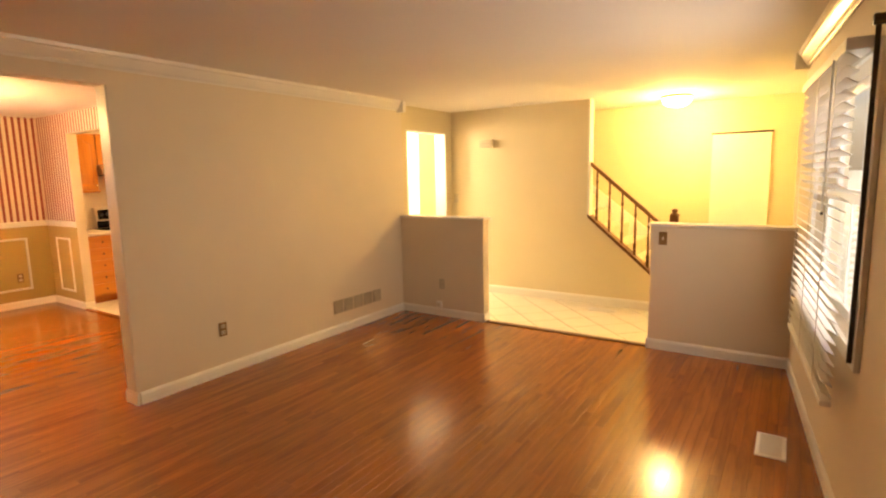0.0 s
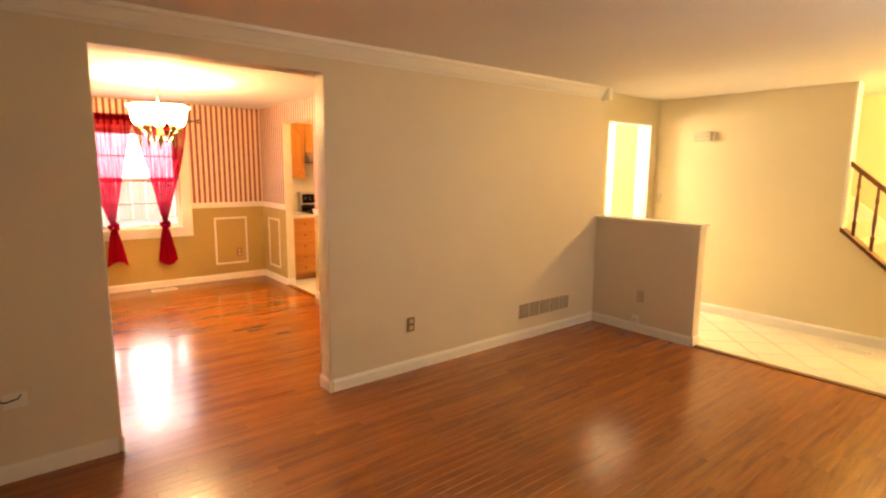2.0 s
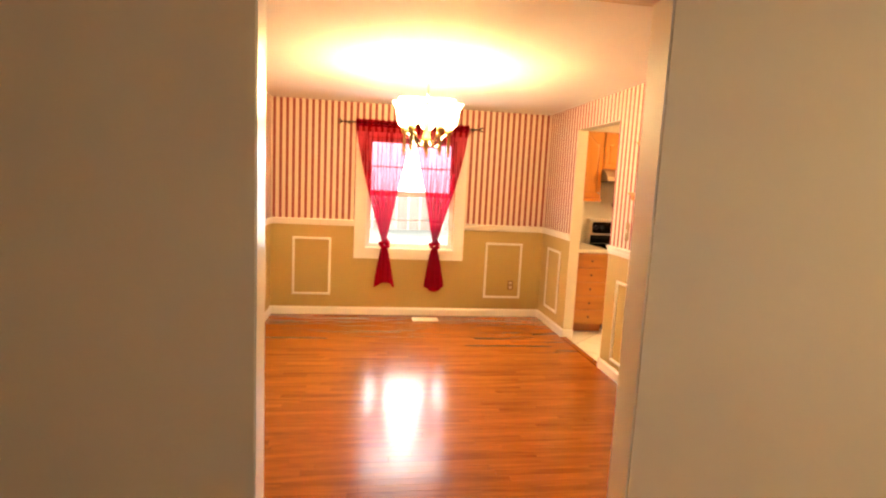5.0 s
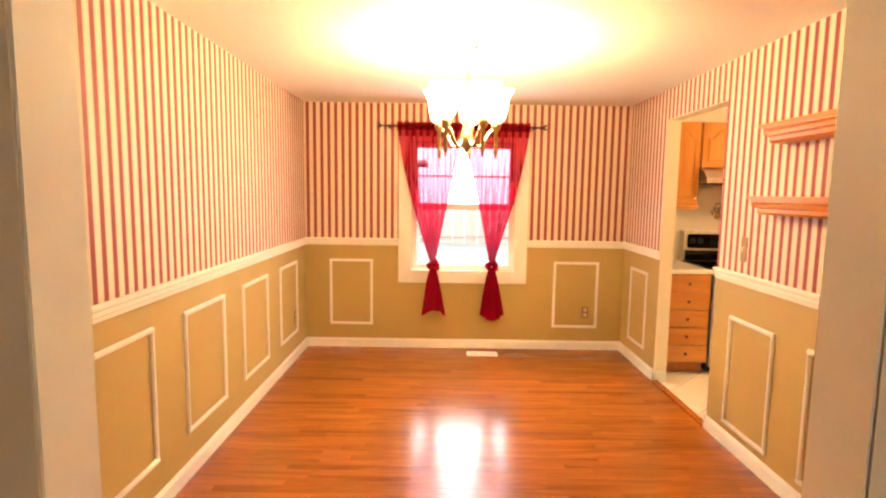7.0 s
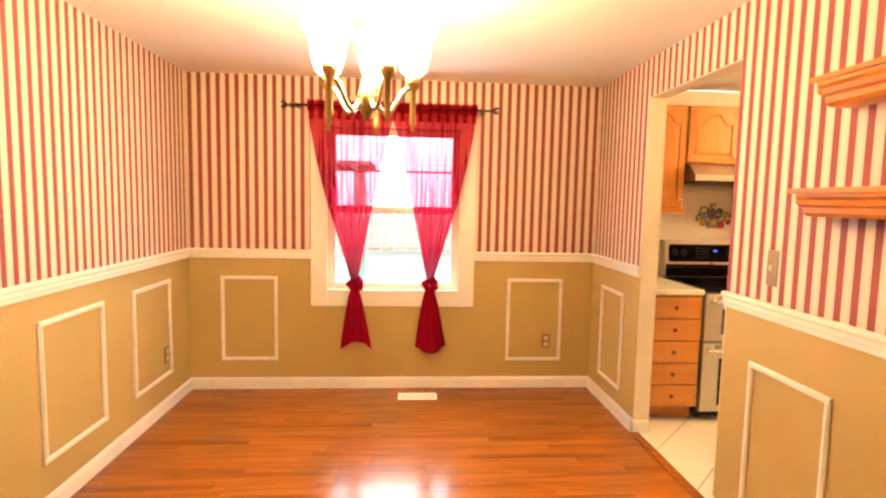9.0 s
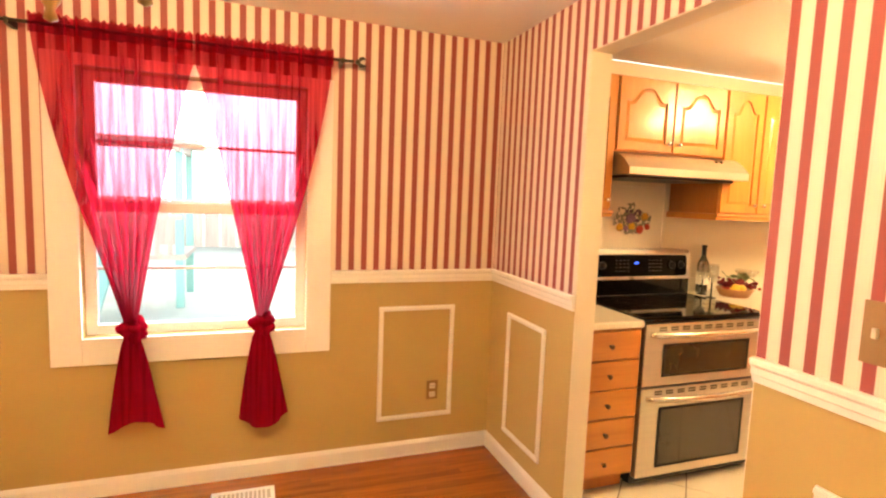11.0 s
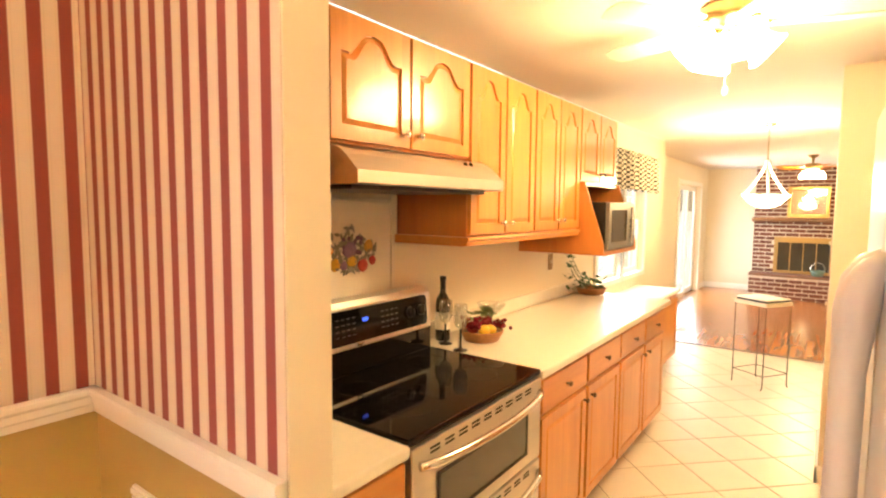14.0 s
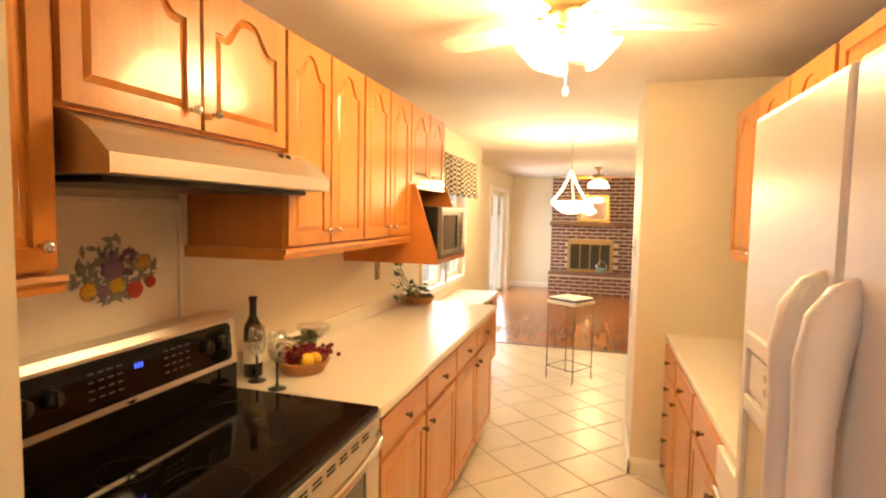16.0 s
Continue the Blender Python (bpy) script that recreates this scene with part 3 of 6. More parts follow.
# ---- outdoors ----
# lawn colour raised to stand in for blown-out daylight past the windows
M_LAWN = mat("overexposed_lawn", (0.58, 0.62, 0.52), 0.9, scale=0.5, vary=0.3, bump=0.5, fine=30)
bmg = bmesh.new()
bmesh.ops.create_grid(bmg, x_segments=2, y_segments=2, size=400)
bmesh.ops.translate(bmg, verts=bmg.verts, vec=(0, 0, -0.45))
structure("ground", bmg, M_LAWN, "lawn around the house, coloured pale as if overexposed", "ground")
# timber and teal are lightened to imitate the glare outside
M_PLAY = wood("glare_paled_timber", (0.36, 0.27, 0.22), (0.55, 0.46, 0.38), 2, 0.7, 6, 0.2, 0.0)
M_TEAL = mat("glare_paled_teal", (0.28, 0.52, 0.46), 0.45)
play = thing("playset", (-15.2, -0.4, -0.45), "timber garden structure with teal posts, coloured pale as if in glare", "playset")
for x, y in ((-14.5, -1.2), (-14.5, 0.4), (-15.9, -1.2), (-15.9, 0.4)):
    part("post", one(x - 0.06, x + 0.06, y - 0.06, y + 0.06, -0.45, 2.2, 0.008), M_PLAY if y < 0 else M_TEAL, play)
part("deck", one(-16, -14.4, -1.3, 0.5, 0.35, 0.43, 0.01), M_PLAY, play)
for i in range(8):
    part("deck_rail_slat", one(-14.46, -14.42, -1.1 + i * 0.19, -1.03 + i * 0.19, 0.43, 1.0, 0.006), M_PLAY, play)
part("top_rail", one(-14.48, -14.40, -1.25, 0.45, 1.0, 1.07, 0.008), M_PLAY, play)
for i in range(8):
    part("roof_slat", one(-16.1 + i * 0.24, -16.0 + i * 0.24, -1.5, 0.7, 2.2, 2.28, 0.006), M_PLAY, play)
for y in (-1.2, 0.4):
    part("roof_beam", one(-16.1, -14.2, y - 0.04, y + 0.04, 2.08, 2.2, 0.006), M_PLAY, play)
part("slide", prism([(-14.4, 0.43), (-13.0, -0.42), (-13.0, -0.36), (-14.4, 0.5)], 1, -0.9, -0.45), M_TEAL, play, "teal plastic slide, coloured pale as if in glare")
fence = thing("fence", (-24, 0, -0.45), "pale wooden picket fence across the lawn", "fence")
for i in range(60):
    y = -12 + i * 0.5
    part("fence_board", one(-24.03, -24, y, y + 0.44, -0.45, 1.15), M_PLAY, fence)

# a bright overcast sky behind the yard
M_HAZE = glow("overcast_haze", (0.93, 0.96, 1.0), 2.4, (0.8, 0.82, 0.85))
structure("backdrop_west", one(-75, -74.5, -120, 120, -0.45, 60), M_HAZE, "flat white overcast sky", "backdrop")
structure("backdrop_east", one(60, 60.5, -120, 120, -0.45, 60), M_HAZE, "flat white overcast sky", "backdrop")

# ---- windows and doors ----


def sash_window(name, face, out, y0, y1, z0, z1, label, casing=0.13, cols=3, rows=2):
    """A double-hung window in a wall that faces along x; out is the way to the outside."""
    root = thing(name, (face, (y0 + y1) / 2, z0), label, "window", "", "structure")
    w = 0.05
    inn = -out
    def bx(a, b):
        return tuple(sorted((face + a, face + b)))
    # casing on the room side
    for nm, r in (("casing_side", (y0 - casing, y0, z0 - casing, z1 + casing * 0.4)), ("casing_side", (y1, y1 + casing, z0 - casing, z1 + casing * 0.4)), ("casing_head", (y0, y1, z1, z1 + casing * 0.4)), ("window_sill", (y0, y1, z0 - casing, z0))):
        part(nm, one(*bx(0, inn * 0.022), r[0], r[1], r[2], r[3], 0.004), M_TRIM, root)
    zm = (z0 + z1) / 2
    for k, (a, b, d) in enumerate(((z0, zm + 0.02, 0.05), (zm - 0.02, z1, 0.09))):
        fr = boxes((*bx(out * d, out * (d + 0.035)), y0, y0 + w, a, b), (*bx(out * d, out * (d + 0.035)), y1 - w, y1, a, b), (*bx(out * d, out * (d + 0.035)), y0 + w, y1 - w, a, a + w), (*bx(out * d, out * (d + 0.035)), y0 + w, y1 - w, b - w, b), bevel=0.003)
        sash = part("window_frame", fr, M_VINYL, root)
        p = part("pane", one(*bx(out * (d + 0.014), out * (d + 0.018)), y0 + w, y1 - w, a + w, b - w), M_GLASS, sash)
        p.visible_shadow = False
        for i in range(1, cols):
            y = y0 + w + (y1 - y0 - 2 * w) * i / cols
            part("muntin", one(*bx(out * (d + 0.008), out * (d + 0.024)), y - 0.007, y + 0.007, a + w, b - w), M_VINYL, sash)
        for i in range(1, rows):
            z = a + w + (b - a - 2 * w) * i / rows
            part("muntin", one(*bx(out * (d + 0.006), out * (d + 0.026)), y0 + w, y1 - w, z - 0.007, z + 0.007), M_VINYL, sash)
    return root


sash_window("window_1", DX, -1, W0, W1, WZ0, WZ1, "white double-hung dining room window with thin grilles", 0.13, 1, 2)
sash_window("window_2", DX, -1, K0, (K0 + K1) / 2 - 0.03, KZ0, KZ1, "white double-hung kitchen window over the counter", 0.05, 3, 2)
sash_window("window_3", DX, -1, (K0 + K1) / 2 + 0.03, K1, KZ0, KZ1, "white double-hung kitchen window over the counter", 0.05, 3, 2)
structure("trim_window_mullion", one(DX - 0.15, DX + 0.02, (K0 + K1) / 2 - 0.03, (K0 + K1) / 2 + 0.03, KZ0, KZ1), M_TRIM, "white post between two windows", "window post")
swing(sash_window("window_4", WX, 1, LW0, LW1, LZ0, LZ1, "white living room window behind blinds", 0.07, 2, 1))

pd = thing("sliding_glass_door", (FX, (P0 + P1) / 2, 0), "white sliding glass patio door, closed", "glass door")
for a, b, d in ((P0, (P0 + P1) / 2 + 0.03, 0.04), ((P0 + P1) / 2 - 0.03, P1, 0.09)):
    fr = part("door_frame", boxes((FX - d - 0.04, FX - d, a, a + 0.07, 0, 2.05), (FX - d - 0.04, FX - d, b - 0.07, b, 0, 2.05), (FX - d - 0.04, FX - d, a + 0.07, b - 0.07, 0, 0.1), (FX - d - 0.04, FX - d, a + 0.07, b - 0.07, 1.97, 2.05), bevel=0.004), M_VINYL, pd)
    p = part("pane", one(FX - d - 0.022, FX - d - 0.018, a + 0.07, b - 0.07, 0.1, 1.97), M_GLASS, fr)
    p.visible_shadow = False
for r in ((P0 - 0.08, P0, 0, 2.13), (P1, P1 + 0.08, 0, 2.13), (P0, P1, 2.05, 2.13)):
    part("casing", one(FX, FX + 0.02, *r, 0.003), M_TRIM, pd)

# blinds on the living room window, hanging below its sill
BLX = WX - 0.085
bl = thing("window_blind", (WX, 3.35, 2.06), "white slatted blind, lowered past the sill of the bright window", "blind")
part("headrail", one(BLX - 0.03, WX - 0.024, 2.70, 4.06, 2.05, 2.10, 0.006), M_BLIND, bl)
for i in range(31):
    z = 2.03 - i * 0.047
    bm = one(-0.025, 0.025, 2.71, 4.05, -0.0015, 0.0015)
    bmesh.ops.rotate(bm, verts=bm.verts, cent=(0, 0, 0), matrix=Matrix.Rotation(radians(32), 3, "Y"))
    bmesh.ops.translate(bm, verts=bm.verts, vec=(BLX, 0, z))
    part("slat", bm, M_BLIND, bl)
part("bottom_rail", one(BLX - 0.022, BLX + 0.022, 2.71, 4.05, 0.565, 0.59, 0.005), M_BLIND, bl)
for y in (2.9, 3.4, 3.9):
    part("ladder_cord", boxes((BLX - 0.030, BLX - 0.027, y - 0.006, y + 0.006, 0.59, 2.05)), M_BLIND, bl)
part("tilt_wand", tube([(BLX - 0.04, 2.9, 2.05), (BLX - 0.04, 2.9, 1.4)], 0.004, 6), M_BLIND, bl, "white tilt wand")
part("wand_tip", ball((BLX - 0.04, 2.9, 1.39), 0.007), M_DARK, bl)
swing(bl)

# dark edge strip beside the living room blind
cr = thing("blind_side_channel", (WX, 2.58, 1.4), "thin dark side channel at the edge of the blind", "blind channel")
part("channel", one(WX - 0.040, WX - 0.023, 2.62, 2.632, 0.80, 2.12, 0.002), M_BRONZE, cr)
part("bracket", one(WX - 0.05, WX, 2.61, 2.64, 2.12, 2.16, 0.006), M_BRONZE, cr)
swing(cr)

# closet door behind the stairs and entry door
cl = thing("closet_door", (-0.2, BY, 0), "plain white closet door with a dark top track", "door")
part("door_leaf", one(-0.50, 0.12, BY - 0.035, BY - 0.004, 0.01, 2.02, 0.003), M_TRIM, cl)
part("top_track", one(-0.51, 0.14, BY - 0.045, BY - 0.002, 2.022, 2.04), M_DARK, cl, "dark top track")
ed = thing("entry_door", (WX, 6.75, 0), "white entry door in the yellow-lit outer wall", "door")
part("door_leaf", one(WX - 0.03, WX - 0.004, 6.35, 7.2, 0.01, 2.03, 0.004), M_TRIM, ed)
part("casing", boxes((WX - 0.02, WX, 6.27, 6.345, 0, 2.11), (WX - 0.02, WX, 7.205, 7.28, 0, 2.11), (WX - 0.02, WX, 6.345, 7.205, 2.035, 2.11)), M_TRIM, ed)
part("knob", ball((WX - 0.06, 6.42, 0.98), 0.028), M_BRASS, ed, "brass knob", True)
# hall door beyond the foyer doorway
hd = thing("hall_door", (-5.3, 5.6, 0), "white hall door in a white casing", "door")
part("door_leaf", one(-5.30, -5.275, 5.55, 6.35, 0.01, 2.03, 0.004), M_TRIM, hd)
part("casing", boxes((-5.30, -5.27, 5.46, 5.545, 0, 2.12), (-5.30, -5.27, 6.355, 6.44, 0, 2.12), (-5.30, -5.27, 5.545, 6.355, 2.035, 2.12)), M_TRIM, hd)

# ---- stairs and railing ----
M_CARPET = mat("cream_stair_carpet", (0.66, 0.57, 0.42), 0.95, scale=40, vary=0.12, bump=0.6, fine=300)
stairs = thing("staircase", (-0.55, 6.8, 0), "cream carpeted staircase rising behind the wall", "staircase")
for i in range(9):
    x1 = -0.52 - i * 0.235
    part("step", one(x1 - 0.255, x1, SY + 0.125, BY - 0.03, 0, 0.185 * (i + 1), 0.012), M_CARPET, stairs)
part("wall_stringer", prism([(-0.55, 0.0), (-0.55, 0.30), (-3.2, 2.38), (-3.2, 2.1)], 1, BY - 0.028, BY - 0.004), M_TRIM, stairs, "white stringer along the wall")
rail = thing("stair_railing", (-1.35, SY, 0.6), "dark stained wooden stair railing with turned balusters", "railing")


def slope_z(x, z0):
    return z0 + (-0.87 - x) * 0.869


part("shoe_rail", prism([(-0.80, slope_z(-0.80, 0.36)), (-1.675, slope_z(-1.675, 0.36)), (-1.675, slope_z(-1.675, 0.40)), (-0.80, slope_z(-0.80, 0.40))], 1, SY - 0.012, SY + 0.135), M_DARKWOOD, rail)
part("handrail", prism([(-0.74, slope_z(-0.74, 0.985)), (-1.66, slope_z(-1.66, 0.985)), (-1.66, slope_z(-1.66, 1.035)), (-0.74, slope_z(-0.74, 1.035))], 1, SY + 0.03, SY + 0.09), M_DARKWOOD, rail)
for i in range(6):
    x = -1.585 + i * 0.150
    zb, zt = slope_z(x, 0.395), slope_z(x, 0.995)
    h = zt - zb
    part("baluster", lathe([(0.016, 0), (0.016, h * 0.18), (0.020, h * 0.2), (0.011, h * 0.25), (0.017, h * 0.5), (0.010, h * 0.72), (0.018, h * 0.78), (0.013, h * 0.82), (0.013, h)], (x, SY + 0.06, zb), 10), M_DARKWOOD, rail, "", True)
newel = part("newel_post", one(-0.76, -0.67, SY + 0.015, SY + 0.105, 0, 1.10, 0.006), M_DARKWOOD, rail)
part("newel_cap", lathe([(0.05, 0), (0.055, 0.015), (0.02, 0.03), (0.035, 0.05), (0.03, 0.07), (0.0, 0.08)], (-0.715, SY + 0.06, 1.10), 14), M_DARKWOOD, newel, "", True)

# ---- small wall fittings ----


def outlet(face, axis, way, at, z, label, holes=2, category="outlet", tall=0.115, w=0.07, material=None, group="wall plates"):
    """A wall plate: the face of the wall, its axis, its way, the place along the wall and the middle height."""
    def bx(d0, d1, p0, p1, q0, q1, bevel=0.0):
        lo, hi = sorted((face + way * d0, face + way * d1))
        return one(lo, hi, at + p0, at + p1, z + q0, z + q1, bevel) if axis == "x" else one(at + p0, at + p1, lo, hi, z + q0, z + q1, bevel)
    root = thing("outlet" if holes == 2 else "light_switch", (face, at, z) if axis == "x" else (at, face, z), label, category, group)
    part("plate", bx(0, 0.006, -w / 2, w / 2, -tall / 2, tall / 2, 0.002), material or M_PLATE, root)
    if holes == 2:
        for s in (-0.026, 0.026):
            so = part("socket", bx(0.006, 0.009, -0.017, 0.017, s - 0.015, s + 0.015, 0.003), M_CREAMPLASTIC, root)
            for q in (-0.007, 0.007):
                part("slot", bx(0.009, 0.0095, q - 0.0015, q + 0.0015, s - 0.005, s + 0.006), M_DARK, so)
    else:
        for k in range(holes if holes > 2 else 1):
            part("toggle", bx(0.006, 0.016, -0.006, 0.006, -0.012, 0.012, 0.002), M_CREAMPLASTIC, root)
    return root


outlet(LX, "x", 1, 2.47, 0.385, "brass plate outlet low on the cream wall")
outlet(LX, "x", 1, -0.10, 0.42, "brass plate outlet with a short dark wire beside it")
wire = thing("loose_wire", (LX, 0.0, 0.44), "short dark wire sticking out of a patch in the wall", "wire")
part("wire", tube([(LX + 0.012, -0.06, 0.445), (LX + 0.02, -0.02, 0.432), (LX + 0.015, 0.03, 0.440), (LX + 0.004, 0.045, 0.455)], 0.004, 6), M_DARK, wire)
part("wall_patch", one(LX, LX + 0.003, -0.03, 0.07, 0.39, 0.47), M_TRIM, wire, "pale square patch")
outlet(PY, "y", -1, -2.90, 0.375, "tan plate outlet on the half wall", material=M_VENT)
pl = thing("plug_adapter", (-2.93, PY, 0.14), "small white plug-in box on the half wall", "plug")
part("body", one(-2.965, -2.895, PY - 0.035, PY, 0.10, 0.175, 0.012), M_WHITE, pl)
part("prong_face", one(-2.945, -2.915, PY - 0.038, PY - 0.035, 0.125, 0.15), M_CREAMPLASTIC, pl)
outlet(PY, "y", -1, -0.56, 1.01, "brass double switch plate on the half wall", 1, "switch")
outlet(SY, "y", -1, -3.53, 1.28, "small cream switch plate by the doorway", 1, "switch", material=M_CREAMPLASTIC)
outlet(DX, "x", 1, 2.54, 0.392, "brass plate outlet inside a panel moulding")
outlet(DL, "y", 1, -7.50, 0.40, "brass plate outlet inside a panel moulding")
outlet(DR, "y", -1, -5.825, 1.265, "antique brass switch plate on the striped wallpaper", 1, "switch", 0.15, 0.065)
outlet(DX, "x", 1, 5.92, 1.23, "brass outlet plate above the counter", 1, "switch", 0.12, 0.07)
outlet(PX0, "x", -1, 6.45, 1.42, "nickel switch plate on the wall stub", 1, "switch", 0.12, 0.08, M_VENT)
outlet(PX0, "x", -1, 6.55, 1.02, "nickel switch plate on the wall stub", 1, "switch", 0.2, 0.08, M_VENT)
ch = thing("door_chime", (-3.02, SY, 2.0), "cream plastic door chime box on the wall", "door chime")
part("cover", one(-3.13, -2.94, SY - 0.05, SY, 1.945, 2.045, 0.008), M_CREAMPLASTIC, ch)
part("front_rib", one(-3.12, -2.95, SY - 0.054, SY - 0.05, 1.99, 2.0), M_VENT, ch)

# return-air register: five louvred openings
reg = thing("wall_register", (LX, 4.10, 0.19), "beige five-panel return air register above the baseboard", "air vent")
for i in range(5):
    y = 3.72 + i * 0.150
    f = part("grille_frame", boxes((LX, LX + 0.008, y, y + 0.125, 0.212, 0.222), (LX, LX + 0.008, y, y + 0.125, 0.335, 0.345), (LX, LX + 0.008, y, y + 0.01, 0.222, 0.335), (LX, LX + 0.008, y + 0.115, y + 0.125, 0.222, 0.335)), M_VENT, reg)
    part("backing", one(LX, LX + 0.002, y + 0.01, y + 0.115, 0.222, 0.335), M_VENT, f)
    for k in range(7):
        part("louvre", one(LX + 0.002, LX + 0.006, y + 0.01, y + 0.115, 0.228 + k * 0.015, 0.236 + k * 0.015), M_VENT, f)


def floor_register(x0, x1, y0, y1, label, along):
    root = thing("floor_register", ((x0 + x1) / 2, (y0 + y1) / 2, 0.004), label, "air vent")
    z = 0.004
    part("rim", boxes((x0, x1, y0, y0 + 0.02, z, z + 0.006), (x0, x1, y1 - 0.02, y1, z, z + 0.006), (x0, x0 + 0.02, y0 + 0.02, y1 - 0.02, z, z + 0.006), (x1 - 0.02, x1, y0 + 0.02, y1 - 0.02, z, z + 0.006)), M_TRIM, root)
    part("dark_slot", one(x0 + 0.02, x1 - 0.02, y0 + 0.02, y1 - 0.02, z, z + 0.0015), M_VENT, root)
    n = 12
    for i in range(n):
        if along == "y":
            y = y0 + 0.025 + (y1 - y0 - 0.05) * i / n
            part("fin", one(x0 + 0.02, x1 - 0.02, y, y + 0.008, z + 0.0015, z + 0.005), M_TRIM, root)
        else:
            x = x0 + 0.025 + (x1 - x0 - 0.05) * i / n
            part("fin", one(x, x + 0.008, y0 + 0.02, y1 - 0.02, z + 0.0015, z + 0.005), M_TRIM, root)


floor_register(0.27, 0.42, 3.26, 3.56, "white metal floor register in the wooden floor", "y")
floor_register(-7.77, -7.64, 1.34, 1.64, "white metal floor register under the window", "y")
floor_register(-7.85, -7.72, 9.75, 10.05, "white metal floor register in the boards", "y")
floor_register(-1.55, -1.25, 5.90, 6.02, "white metal floor register in the tiles", "x")

# ---- lights of the living room and foyer ----
fl = thing("flush_ceiling_light", (-0.80, 6.62, CE), "lit frosted dome ceiling light with a metal rim", "ceiling light")
part("rim", lathe([(0.0, 0.0), (0.15, 0.0), (0.165, -0.012), (0.165, -0.026), (0.15, -0.034), (0.0, -0.034)], (-0.80, 6.62, CE), 32, closed=False), M_NICKEL, fl, "", True)
part("dome", lathe([(0.158, -0.034), (0.155, -0.06), (0.125, -0.098), (0.07, -0.122), (0.0, -0.128)], (-0.80, 6.62, CE), 32, closed=False), M_SHADE_F, fl, "lit frosted glass dome", True)
lamp("foyer_bulb", (-0.80, 6.62, CE - 0.19), 56, FOYER, 0.10)
# the hall light has no fixture; added to brighten the doorway
lamp("hall_fill_light", (-4.6, 5.55, 1.98), 130, (1.0, 0.84, 0.58), 0.3)

# ---- dining room things ----
CX, CY = -5.85, 1.222
LIFT = 0.045
chd = thing("chandelier", (CX, CY, CE), "brass chandelier with five lit frosted glass bell shades", "chandelier")
part("canopy", lathe([(0.065, 0), (0.06, -0.02), (0.03, -0.035), (0.012, -0.045)], (CX, CY, CE - LIFT), 20), M_NICKEL, chd, "", True)
part("chain", tube([(CX, CY, CE - LIFT - 0.04), (CX, CY, 2.12)], 0.008), M_NICKEL, chd)
part("centre_column", lathe([(0.008, 0.36), (0.03, 0.33), (0.02, 0.27), (0.04, 0.22), (0.018, 0.14), (0.035, 0.08), (0.05, 0.04), (0.02, 0.0), (0.012, -0.02), (0.0, -0.03)], (CX, CY, 1.80), 16), M_BRASS, chd, "", True)
for i in range(5):
    a = radians(100 + 72 * i)
    ca, sa = math.cos(a), math.sin(a)
    arm = part("arm", tube(curve_points(lambda u: (CX + ca * (0.03 + 0.15 * u), CY + sa * (0.03 + 0.15 * u), 1.86 - 0.055 * math.sin(u * 5.2) * (1 - 0.15 * u)), 14), 0.010, 8), M_NICKEL, chd, "", True)
    ex, ey = CX + ca * 0.18, CY + sa * 0.18
    part("candle_sleeve", lathe([(0.0, -0.14), (0.010, -0.135), (0.006, -0.12), (0.015, -0.105), (0.012, -0.09), (0.012, 0.02), (0.022, 0.03), (0.03, 0.05), (0.026, 0.075), (0.0, 0.08)], (ex, ey, 1.88), 12), M_BRASS, arm, "antique brass sleeve", True)
    part("shade", lathe([(0.025, 0.0), (0.05, 0.02), (0.065, 0.07), (0.072, 0.13), (0.09, 0.17), (0.105, 0.185)], (ex, ey, 1.955), 24, None, 0.08, 6, False), M_SHADE, arm, "lit frosted bell glass", True)
    lamp("chandelier_bulb", (ex, ey, 2.17 + LIFT), 12, WARM, 0.05)

LIFT = 0.057
rod = thing("curtain_rod", (DX + 0.08, 1.27, 2.15), "thin dark metal curtain rod with leaf finials", "curtain rod")
part("rod", tube([(DX + 0.09, 0.50, 2.155), (DX + 0.09, 2.02, 2.155)], 0.008), M_BRONZE, rod)
for y, s in ((0.50, -1), (2.02, 1)):
    fin = part("finial", ball((DX + 0.09, y + s * 0.02, 2.155), 0.014), M_BRONZE, rod, "", True)
    for k in range(4):
        b = radians(90 * k + 45)
        part("leaf", tube([(DX + 0.09, y + s * 0.02, 2.155), (DX + 0.09 + 0.01 * math.cos(b), y + s * 0.04 + 0.008 * math.cos(b), 2.155 + 0.03 * math.sin(b)), (DX + 0.09, y + s * 0.065, 2.155 + 0.022 * math.sin(b))], [0.003, 0.009, 0.002], 6), M_BRONZE, fin)
    part("bracket", one(DX, DX + 0.10, y - s * 0.06 - 0.008, y - s * 0.06 + 0.008, 2.135, 2.165, 0.003), M_BRONZE, rod)


